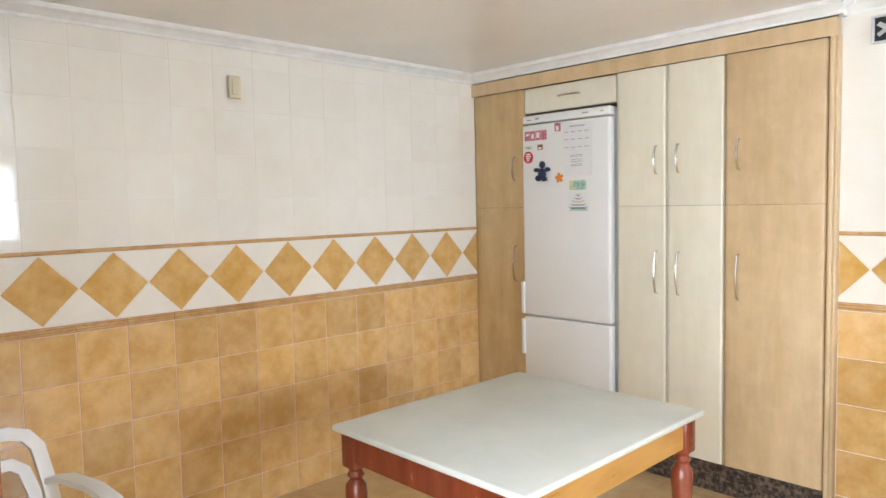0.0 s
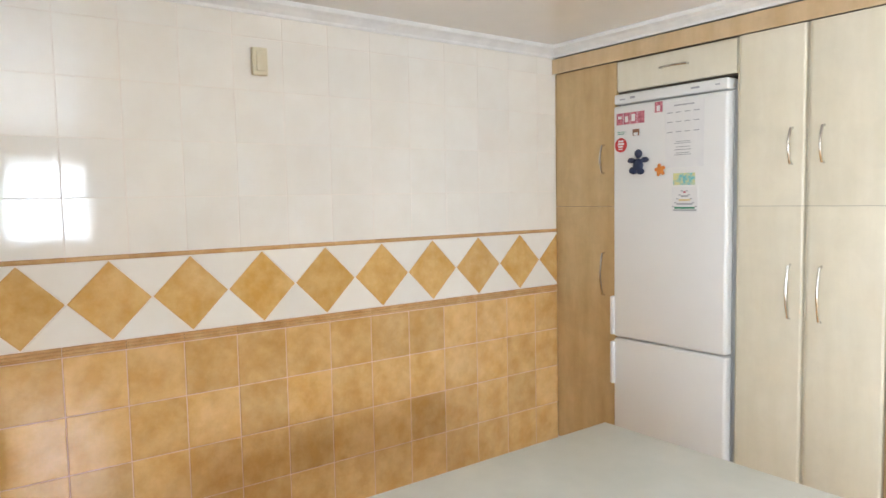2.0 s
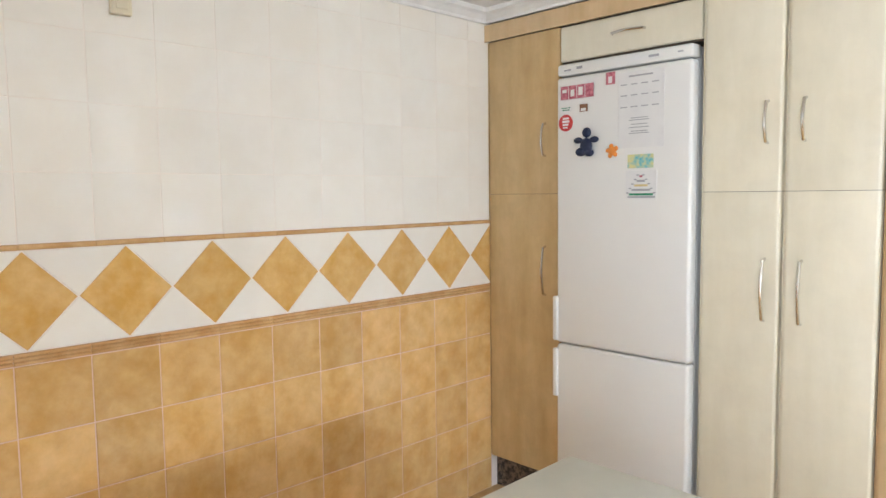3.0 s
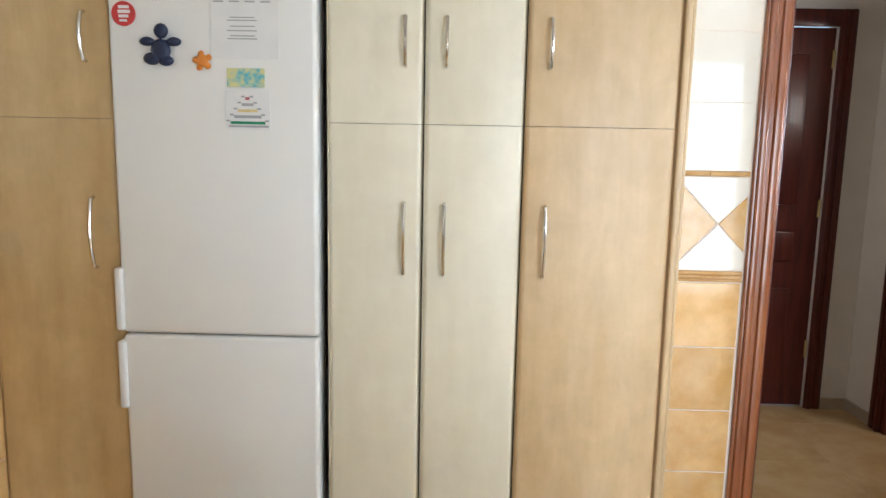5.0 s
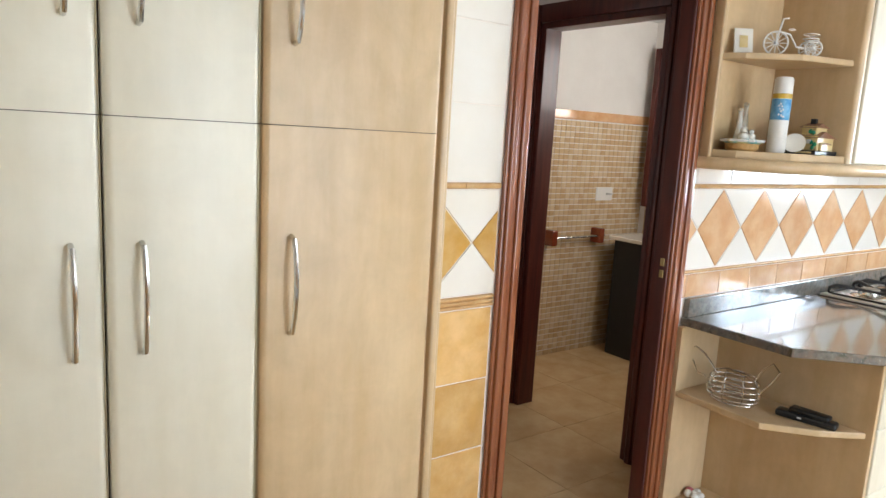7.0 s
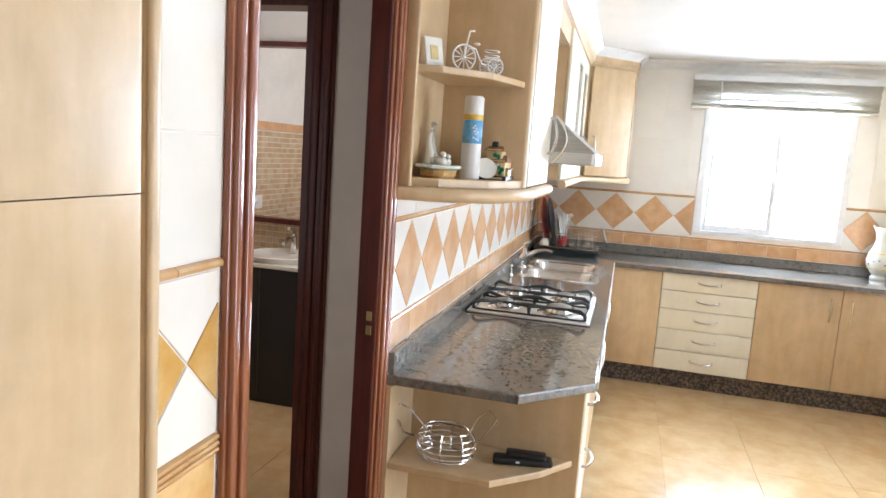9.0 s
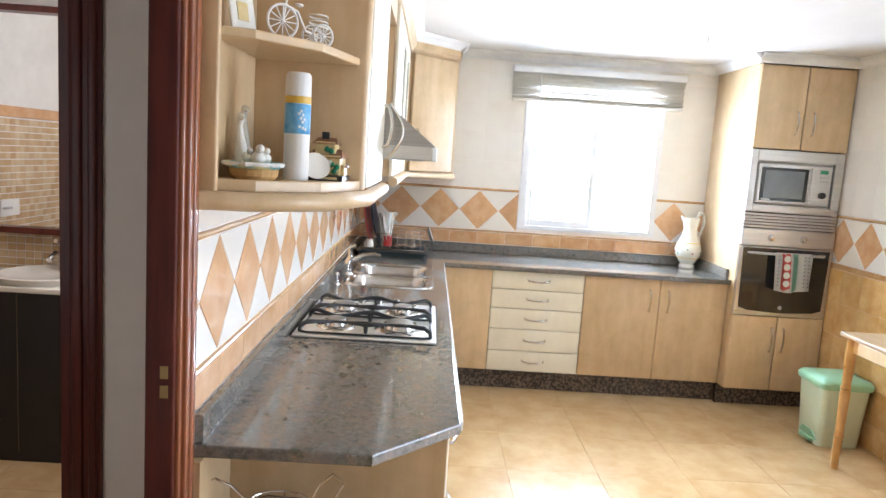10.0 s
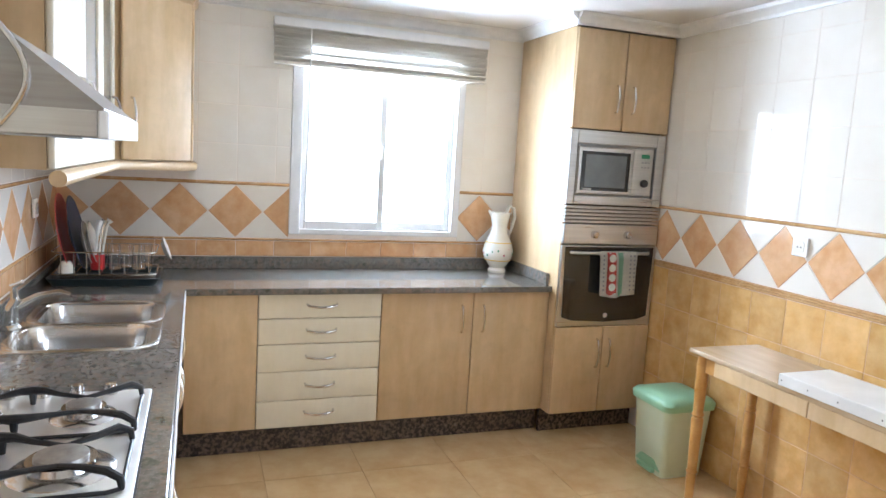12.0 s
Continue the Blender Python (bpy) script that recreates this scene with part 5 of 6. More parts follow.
for x, y, s in ((0.752, 3.985, 1.0), (0.79, 3.98, 0.8), (0.80, 4.02, 0.75)):
    b = ball(x, y, SZ + 0.045, 0.022 * s, 0.018 * s, 0.018 * s)
    ball(x - 0.012 * s, y - 0.006, SZ + 0.045 + 0.022 * s, 0.010 * s, bm=b)
    part("hen", b, M_CERAMIC, bk, smooth=True)
gs = thing("goose_figurine", (0.83, 4.03, SZ), "white porcelain geese with raised necks", "figurine")
for x, h in ((0.815, 0.135), (0.845, 0.155)):
    part("goose", tube([(x, 4.035, SZ), (x, 4.035, SZ + 0.03), (x, 4.04, SZ + 0.07), (x + 0.004, 4.045, SZ + h - 0.02), (x - 0.004, 4.04, SZ + h), (x - 0.018, 4.03, SZ + h - 0.006)], [0.018, 0.024, 0.013, 0.007, 0.009, 0.003], 10), M_CERAMIC, gs, smooth=True)
hs = thing("house_ornament", (0.98, 3.878, SZ), "small painted ceramic country house", "ornament")
part("base_plate", box(0.905, 1.05, 3.822, 3.935, SZ, SZ + 0.013, 0.002), M_BLACK, hs)
part("title_plate", box(0.9035, 0.9055, 3.835, 3.885, SZ + 0.004, SZ + 0.010), M_STRAW, hs)


def gable(x0, x1, y0, y1, z, h):
    """A hipped roof with its ridge along y."""
    g = bmesh.new()
    xm, d = (x0 + x1) / 2, (y1 - y0) * 0.12
    v = [g.verts.new(q) for q in ((x0, y0, z), (x1, y0, z), (x1, y1, z), (x0, y1, z), (xm, y0 + d, z + h), (xm, y1 - d, z + h))]
    for f in ((0, 3, 2, 1), (0, 4, 5, 3), (1, 2, 5, 4), (0, 1, 4), (2, 3, 5)):
        g.faces.new([v[k] for k in f])
    return g


for x0, x1, y0, y1, z0, z1, h in ((0.930, 1.040, 3.832, 3.905, 0.013, 0.055, 0.022), (0.950, 1.020, 3.848, 3.898, 0.055, 0.088, 0.016), (0.935, 1.010, 3.905, 3.930, 0.013, 0.040, 0.010), (0.940, 1.000, 3.822, 3.833, 0.013, 0.034, 0.006)):
    part("wall", box(x0, x1, y0, y1, SZ + z0, SZ + z1 + 0.006, 0.003), M_STRAW, hs)
    part("roof", gable(x0 - 0.007, x1 + 0.007, y0 - 0.006, y1 + 0.006, SZ + z1, h), M_BROWN, hs)
part("chimney", box(0.976, 0.992, 3.868, 3.886, SZ + 0.095, SZ + 0.118, 0.002), M_BLACK, hs)
for x, y, z in ((0.930, 3.846, 0.024), (0.930, 3.840, 0.034), (0.950, 3.858, 0.072), (0.950, 3.868, 0.076), (0.930, 3.852, 0.040)):
    part("ivy", ball(x, y, SZ + z, 0.004, 0.008, 0.008, sub=1), M_GREEN, hs)
part("window_print", box(0.927, 0.931, 3.852, 3.866, SZ + 0.036, SZ + 0.050), M_PAPER, hs)
part("door_print", box(0.927, 0.931, 3.872, 3.888, SZ + 0.014, SZ + 0.040), M_BONE, hs)
ds = thing("decorated_saucer", (0.90, 3.89, SZ), "white saucer leaning by the spray can", "saucer")
b = turned([(0.016, 0), (0.034, 0.005), (0.034, 0.008), (0.016, 0.004)], 0.890, 3.885, SZ + 0.032, 22)
part("dish", spin(spin(b, (0.890, 3.885, SZ + 0.032), -62, "Y"), (0.890, 3.885, SZ + 0.032), 25, "Z"), M_CERAMIC, ds, smooth=True)
pc = thing("picture_card", (0.76, 4.03, SZ2), "small white tile picture with a floral motif, leaning", "picture")
b = box(0.725, 0.785, 4.02, 4.027, SZ2, SZ2 + 0.085, 0.002)
part("tile", spin(spin(b, (0.755, 4.025, SZ2), -14, "X"), (0.755, 4.025, SZ2), -40, "Z"), M_CERAMIC, pc)
b = box(0.742, 0.768, 4.0185, 4.020, SZ2 + 0.02, SZ2 + 0.06)
part("motif", spin(spin(b, (0.755, 4.025, SZ2), -14, "X"), (0.755, 4.025, SZ2), -40, "Z"), M_STRAW, pc)
tri = thing("tricycle_ornament", (0.90, 3.95, SZ2), "white wire tricycle ornament with spoked wheels", "ornament")


def wheel(x, y, r):
    ax = Vector((0.62, -0.78, 0)).normalized()
    up = Vector((0, 0, 1))
    c = Vector((x, y, SZ2 + r + 0.003))
    w = part("wheel", tube([c + (ax * math.cos(2 * math.pi * k / 24) + up * math.sin(2 * math.pi * k / 24)) * r for k in range(24)], 0.003, 6, closed=True), M_WHITEP, tri, smooth=True)
    for k in range(12):
        a = 2 * math.pi * k / 12
        part("spoke", tube([c, c + (ax * math.cos(a) + up * math.sin(a)) * r], 0.0014, 5), M_WHITEP, w)
    part("hub", ball(*c, 0.006, sub=1), M_WHITEP, w)


wheel(0.83, 3.96, 0.036)
wheel(0.925, 3.885, 0.025)
wheel(0.945, 3.915, 0.025)
part("frame", tube([(0.83, 3.96, SZ2 + 0.04), (0.838, 3.955, SZ2 + 0.085), (0.842, 3.95, SZ2 + 0.115), (0.858, 3.94, SZ2 + 0.118)], 0.0028, 6), M_WHITEP, tri)
part("frame_tube", tube([(0.836, 3.956, SZ2 + 0.075), (0.865, 3.935, SZ2 + 0.068), (0.885, 3.92, SZ2 + 0.03), (0.935, 3.90, SZ2 + 0.028)], 0.003, 6), M_WHITEP, tri)
part("saddle", ball(0.868, 3.932, SZ2 + 0.083, 0.013, 0.010, 0.004), M_WHITEP, tri)
for z in (0.045, 0.058, 0.072):
    part("basket_ring", tube([(0.93 + 0.028 * math.cos(a), 3.898 + 0.022 * math.sin(a), SZ2 + z) for a in [2 * math.pi * k / 14 for k in range(14)]], 0.0018, 5, closed=True), M_WHITEP, tri)

# ---- things on the open base shelf ----
LZ = 0.640
wb = thing("hen_wire_basket", (0.77, 3.90, LZ), "silver wire egg basket in the shape of a hen", "basket")
WX, WY = 0.775, 3.915
for r, z in ((0.060, 0.003), (0.070, 0.015), (0.074, 0.03), (0.073, 0.045), (0.068, 0.06), (0.058, 0.075)):
    part("ring", tube([(WX + r * 0.8 * math.cos(a), WY + r * math.sin(a), LZ + z) for a in [2 * math.pi * k / 24 for k in range(24)]], 0.0018, 5, closed=True), M_CHROME, wb)
for k in range(8):
    a = 2 * math.pi * k / 8
    part("rib", tube([(WX + 0.8 * r * math.cos(a), WY + r * math.sin(a), LZ + z) for r, z in ((0.060, 0.003), (0.074, 0.03), (0.068, 0.06), (0.058, 0.075))], 0.0016, 5), M_CHROME, wb)
part("head_outline", tube([(WX - 0.02, WY + 0.045, LZ + 0.075), (WX - 0.02, WY + 0.085, LZ + 0.115), (WX - 0.02, WY + 0.115, LZ + 0.128), (WX - 0.02, WY + 0.135, LZ + 0.118), (WX - 0.02, WY + 0.125, LZ + 0.105), (WX - 0.02, WY + 0.135, LZ + 0.09), (WX - 0.02, WY + 0.118, LZ + 0.082), (WX - 0.02, WY + 0.105, LZ + 0.055), (WX - 0.02, WY + 0.075, LZ + 0.05)], 0.0026, 6), M_CHROME, wb, smooth=True)
part("tail_outline", tube([(WX, WY - 0.055, LZ + 0.07), (WX, WY - 0.075, LZ + 0.115), (WX, WY - 0.10, LZ + 0.14), (WX, WY - 0.12, LZ + 0.12), (WX, WY - 0.105, LZ + 0.09), (WX, WY - 0.07, LZ + 0.04)], 0.0022, 6), M_CHROME, wb, smooth=True)
part("back_outline", tube([(WX, WY + 0.06, LZ + 0.075), (WX, WY + 0.02, LZ + 0.088), (WX, WY - 0.04, LZ + 0.085)], 0.0026, 6), M_CHROME, wb, smooth=True)
wb.scale = (1.2, 1.25, 1.2)
rm = thing("remote_control", (0.83, 3.68, LZ), "black remote control lying on the shelf", "remote control")
b = box(0.80, 0.845, 3.60, 3.78, LZ + 0.001, LZ + 0.024, 0.008, 3)
part("body", spin(b, (0.83, 3.68, LZ), 12), M_BLACK, rm, smooth=True)
b = box(0.803, 0.842, 3.62, 3.74, LZ + 0.024, LZ + 0.040, 0.006, 3)
part("upper_body", spin(b, (0.83, 3.68, LZ), 6), M_BLACK, rm, smooth=True)
part("key", spin(box(0.797, 0.801, 3.70, 3.712, LZ + 0.012, LZ + 0.017), (0.83, 3.68, LZ), 12), M_PAPER, rm)
fl = thing("flower_ornament", (0.80, 4.03, 0.215), "small white and pink flower ornament", "ornament")
for k in range(5):
    a = 2 * math.pi * k / 5
    part("petal", ball(0.80 + 0.020 * math.cos(a), 4.03 + 0.024 * math.sin(a), 0.232, 0.015, 0.015, 0.014), M_PINK if k == 1 else M_WHITEP, fl, smooth=True)
part("heart", ball(0.80, 4.03, 0.236, 0.010), M_WHITEP, fl)

# ---- magnets and papers on the fridge ----
MY = FY - 0.0005


def magnet(name, x0, x1, z0, z1, mat, label, cat="magnet", d=0.003):
    t = thing(name, ((x0 + x1) / 2, MY, z0), label, cat)
    part("sheet", box(x0, x1, MY - d, MY, z0, z1, 0.0008), mat, t)
    return t


def bars(t, rows, mat, d=0.0042):
    for x0, x1, z0, z1 in rows:
        part("print", box(x0, x1, MY - d, MY - 0.0029, z0, z1), mat, t)


t = magnet("magnet_strip", -2.030, -1.872, 1.868, 1.922, M_PINK, "strip of four pink photo magnets")
bars(t, [(-2.030 + 0.0395 * k, -2.0285 + 0.0395 * k, 1.868, 1.922) for k in range(1, 4)], M_PAPER)
bars(t, [(-2.02, -2.0, 1.895, 1.908), (-1.98, -1.962, 1.878, 1.905), (-1.942, -1.922, 1.88, 1.912)], M_WHITEP)
t = magnet("photo_magnet", -1.815, -1.775, 1.905, 1.952, M_PINK, "small pink and white photo magnet")
bars(t, [(-1.803, -1.787, 1.910, 1.935)], M_PAPER)
t = magnet("word_magnet", -2.030, -1.975, 1.818, 1.838, M_PAPER, "small white magnet with green lettering bars")
bars(t, [(-2.025, -1.98, 1.832, 1.835), (-2.02, -1.985, 1.823, 1.827)], M_GREEN)
t = magnet("shield_magnet", -1.937, -1.900, 1.812, 1.842, M_BROWN, "small brown and white shield magnet")
bars(t, [(-1.93, -1.907, 1.815, 1.826)], M_PAPER)
t = thing("round_magnet", (-2.005, MY, 1.74), "round red magnet with white lettering bars", "magnet")
part("disc", spin(turned([(0.034, 0), (0.034, 0.003), (0.032, 0.004)], -2.005, MY, 1.773, 28), (-2.005, MY, 1.773), 90, "X"), M_RED, t)
bars(t, [(-2.018, -1.988, 1.787, 1.795), (-2.020, -1.985, 1.774, 1.783), (-2.018, -1.99, 1.762, 1.770), (-2.016, -1.994, 1.751, 1.757)], M_PAPER, 0.005)
t = thing("figure_magnet", (-1.912, MY, 1.62), "navy blue soft magnet shaped like a little doll", "magnet")
FGX = -1.899
b = ball(FGX, MY - 0.012, 1.672, 0.029, 0.012, 0.034)
ball(FGX + 0.003, MY - 0.013, 1.726, 0.021, 0.012, 0.021, bm=b)
for sx in (-1, 1):
    ball(FGX + sx * 0.038, MY - 0.012, 1.697, 0.022, 0.010, 0.013, bm=b)
ball(FGX - 0.024, MY - 0.013, 1.650, 0.026, 0.012, 0.018, bm=b)
ball(FGX + 0.014, MY - 0.013, 1.645, 0.023, 0.012, 0.015, bm=b)
part("figure", b, M_NAVY, t, smooth=True)
t = thing("orange_magnet", (-1.784, MY, 1.62), "small orange star-shaped magnet", "magnet")
b = ball(-1.784, MY - 0.006, 1.647, 0.019, 0.006, 0.019)
for k in range(5):
    a = 2 * math.pi * k / 5 + 0.5
    ball(-1.784 + 0.020 * math.cos(a), MY - 0.005, 1.647 + 0.020 * math.sin(a), 0.010, 0.005, 0.010, bm=b, sub=1)
part("star", b, M_ORANGE, t, smooth=True)
t = magnet("landscape_magnet", -1.717, -1.609, 1.577, 1.629, M_TEAL, "turquoise landscape picture magnet")
t = magnet("food_pyramid_card", -1.724, -1.594, 1.458, 1.568, M_PAPER, "pale card with a printed food pyramid", "card")
for i in range(5):
    w, z = 0.012 + 0.022 * i, 1.545 - i * 0.017
    bars(t, [(-1.659 - w / 2, -1.659 + w / 2, z - 0.004, z + 0.004)], (M_PINK, M_INK, M_STRAW, M_INK, M_GREEN)[i])
for i in range(5):
    bars(t, [(-1.664 + s * (0.012 + 0.011 * i) - 0.001, -1.664 + s * (0.012 + 0.011 * i) + 0.009, 1.548 - i * 0.017, 1.553 - i * 0.017) for s in (-1, 1)], M_INK)
bars(t, [(-1.715, -1.60, 1.464, 1.470)], M_INK)
t = magnet("paper_sheet", -1.760, -1.568, 1.655, 1.942, M_PAPER, "white printed sheet with grey text bars on the fridge", "paper", 0.0012)
rows = [(-1.715, -1.615, 1.922, 1.928)]
for i, z in enumerate((1.893, 1.852, 1.808)):
    rows += [(-1.75 + 0.044 * k, -1.722 + 0.044 * k, z, z + 0.004) for k in range(4)]
for i, z in enumerate((1.766, 1.758, 1.742, 1.730, 1.716, 1.708)):
    rows += [(-1.705 - 0.008 * (i % 2), -1.635 + 0.006 * (i % 2), z, z + 0.003)]
for x0, x1, z0, z1 in rows:
    part("print", box(x0, x1, MY - 0.002, MY - 0.0011, z0, z1), M_INK, t)

for ob in [o for o in scene.objects if o.parent is None and o.get("category") in ("magnet", "card", "paper")]:
    ob.location.x += 0.010

# ---- dining table ----
TX0, TX1, TY0, TY1, TZ = -1.360, -0.520, 2.160, 3.140, 0.782
tb = thing("dining_table", (-0.94, 2.65, FLOOR), "wooden table with a pale marble top and turned legs", "table")
part("tabletop", box(TX0, TX1, TY0, TY1, TZ - 0.022, TZ, 0.007, 3), M_MARBLE, tb, "pale grey marble top", smooth=True)
i0 = 0.055
for x in (TX0 + i0, TX1 - i0):
    for y in (TY0 + i0, TY1 - i0):
        b = box(x - 0.034, x + 0.034, y - 0.034, y + 0.034, TZ - 0.145, TZ - 0.0225, 0.006)
        turned([(0.020, 0.0), (0.024, 0.05), (0.018, 0.10), (0.033, 0.40), (0.038, 0.47), (0.036, 0.505), (0.020, 0.525), (0.030, 0.540), (0.022, 0.555), (0.034, 0.572)], x, y, FLOOR, 16, bm=b)
        part("leg", b, M_REDWOOD, tb, "red-stained turned leg", smooth=True)
for y0, mat in ((TY0 + i0 - 0.022, M_REDWOOD), (TY1 - i0, M_REDWOOD)):
    part("apron", box(TX0 + i0 + 0.03, TX1 - i0 - 0.03, y0, y0 + 0.022, TZ - 0.125, TZ - 0.0225, 0.003), mat, tb)
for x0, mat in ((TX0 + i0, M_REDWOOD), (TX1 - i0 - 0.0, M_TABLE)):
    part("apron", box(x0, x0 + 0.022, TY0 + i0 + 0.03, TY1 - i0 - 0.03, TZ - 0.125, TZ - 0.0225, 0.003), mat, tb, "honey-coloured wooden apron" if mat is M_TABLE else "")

# ---- plastic armchair ----
ch = thing("plastic_armchair", (-1.75, 1.30, FLOOR), "white moulded plastic garden armchair", "chair")
CH = Matrix.Translation((-1.985, 1.262, FLOOR)) @ Matrix.Rotation(radians(12), 4, "Z") @ Matrix.Diagonal((1, 1, 0.93, 1))


def chair_part(name, bm, label=""):
    bmesh.ops.transform(bm, matrix=CH, verts=bm.verts)
    return part(name, bm, M_WHITEP, ch, label, smooth=True)


def strap(points, w, h, cross):
    """A flat moulded strap along points, w wide across the given way and h thick."""
    b = bmesh.new()
    rings = []
    P = [Vector(p) for p in points]
    c = Vector(cross)
    for i, p in enumerate(P):
        t = (P[min(i + 1, len(P) - 1)] - P[max(i - 1, 0)]).normalized()
        n = t.cross(c).normalized()
        rings.append([b.verts.new(p + c * (w / 2 * s) + n * (h / 2 * q)) for s, q in ((-1, -0.5), (-0.8, 1), (0.8, 1), (1, -0.5), (0.8, -1), (-0.8, -1))])
    for A, B in zip(rings, rings[1:]):
        for k in range(6):
            b.faces.new((A[k], A[(k + 1) % 6], B[(k + 1) % 6], B[k]))
    b.faces.new(rings[0][::-1]), b.faces.new(rings[-1])
    return b


hw = 0.175
loop = [(0.10, hw + 0.015, 0.40), (0.045, hw + 0.012, 0.58), (0.0, hw, 0.72), (-0.012, hw - 0.03, 0.765), (-0.018, hw - 0.08, 0.785), (-0.02, 0, 0.79), (-0.018, -hw + 0.08, 0.785), (-0.012, -hw + 0.03, 0.765), (0.0, -hw, 0.72), (0.045, -hw - 0.012, 0.58), (0.10, -hw - 0.015, 0.40)]
chair_part("back_frame", strap(loop, 0.022, 0.045, (1, 0, 0.15)))
for s, top in ((0.085, 0.69), ):
    inner = [(0.085, s + 0.055, 0.42), (0.045, s + 0.05, 0.58), (0.02, s + 0.035, 0.655), (0.012, s, 0.685), (0.01, 0, 0.69), (0.012, -s, 0.685), (0.02, -s - 0.035, 0.655), (0.045, -s - 0.05, 0.58), (0.085, -s - 0.055, 0.42)]
    chair_part("back_slat", strap(inner, 0.018, 0.04, (1, 0, 0.15)))
chair_part("seat", box(0.08, 0.52, -0.20, 0.20, 0.385, 0.41, 0.012, 3))
for s in (-1, 1):
    arm = [(0.03, s * (hw + 0.02), 0.595), (0.12, s * (hw + 0.035), 0.615), (0.28, s * (hw + 0.04), 0.615), (0.40, s * (hw + 0.03), 0.60), (0.44, s * (hw + 0.02), 0.56), (0.46, s * (hw + 0.02), 0.40)]
    chair_part("armrest", strap(arm, 0.065, 0.022, (0, 1, 0)))
    chair_part("leg", strap([(0.47, s * 0.19, 0.40), (0.50, s * 0.21, 0.0)], 0.05, 0.03, (0, 1, 0)))
    chair_part("leg", strap([(0.09, s * 0.19, 0.42), (0.02, s * 0.21, 0.0)], 0.05, 0.03, (0, 1, 0)))

# ---- side table, board, bin ----
st = thing("side_table", (2.1, 1.24, FLOOR), "narrow pine wall table with a pale top", "table")
SXA, SXB, SYA, SYB, SZT = 1.45, 2.71, 1.055, 1.43, 0.80
part("tabletop", box(SXA, SXB, SYA, SYB, SZT - 0.02, SZT, 0.004), M_TANTOP, st)
for x in (SXA + 0.045, SXB - 0.045):
    for y in (SYA + 0.04, SYB - 0.045):
        pr = [(0.018, 0.0), (0.022, 0.16), (0.020, 0.17), (0.026, 0.18), (0.020, 0.19), (0.026, 0.42), (0.021, 0.43), (0.027, 0.44), (0.021, 0.455), (0.026, 0.56), (0.024, SZT - FLOOR - 0.021)]
        part("leg", turned(pr, x, y, FLOOR, 14), M_TABLE, st, smooth=True)
part("apron", box(SXA + 0.07, SXB - 0.07, SYB - 0.055, SYB - 0.035, SZT - 0.095, SZT - 0.021, 0.002), M_TABLE, st)
part("apron", box(SXA + 0.07, SXB - 0.07, SYA + 0.03, SYA + 0.05, SZT - 0.095, SZT - 0.021, 0.002), M_TABLE, st)
part("apron", box(SXB - 0.055, SXB - 0.035, SYA + 0.06, SYB - 0.07, SZT - 0.095, SZT - 0.021, 0.002), M_TABLE, st)
for x0, x1 in ((1.62, 2.09), (2.093, 2.56)):
    part("drawer_front", box(x0, x1, SYB - 0.034, SYB - 0.008, SZT - 0.085, SZT - 0.022, 0.004), M_WOOD, st)
bd = thing("white_board", (1.85, 1.3, SZT), "thick white board with screw holes lying on the table", "board")
b = box(1.50, 2.21, 1.19, 1.445, SZT + 0.0005, SZT + 0.045, 0.004)
part("board", spin(b, (2.2, 1.44, SZT), 1), M_WHITEP, bd)
for x in (2.195, 2.08, 1.96, 1.8):
    part("screw_hole", box(x - 0.002, x + 0.002, 1.4445, 1.4465, SZT + 0.020, SZT + 0.024), M_BLACK, bd)
bn = thing("pedal_bin", (3.09, 1.22, FLOOR), "pale green plastic pedal bin with mint lid", "bin")


def rr(cx, cy, w, d, r):
    return oval(cx - 0.57 * w, cx + 0.57 * w, cy - 0.57 * d, cy + 0.57 * d, r, 5)


BX, BYC = 3.055, 1.200
part("body", loft([(rr(BX, BYC, 0.20, 0.20, 0.03), FLOOR), (rr(BX, BYC, 0.205, 0.205, 0.03), FLOOR + 0.01), (rr(BX, BYC, 0.24, 0.24, 0.035), FLOOR + 0.345)]), M_GREENBIN, bn, smooth=True)
part("lid", loft([(rr(BX, BYC, 0.262, 0.262, 0.04), FLOOR + 0.345), (rr(BX, BYC, 0.268, 0.268, 0.04), FLOOR + 0.375), (rr(BX, BYC, 0.25, 0.25, 0.045), FLOOR + 0.392), (rr(BX, BYC, 0.16, 0.16, 0.04), FLOOR + 0.405)]), M_GREENLID, bn, "mint green lid", smooth=True)
part("pedal", box(BX - 0.06, BX + 0.06, BYC + 0.099, BYC + 0.139, FLOOR + 0.008, FLOOR + 0.028, 0.006, 3), M_GREENLID, bn, "mint green pedal")
b = loft([(oval(BX - 0.10, BX + 0.10, BYC + 0.104, BYC + 0.122, 0.008, 3), FLOOR + 0.03), (oval(BX - 0.05, BX + 0.05, BYC + 0.113, BYC + 0.127, 0.006, 3), FLOOR + 0.075)])
part("pedal_guard", b, M_GREENLID, bn)

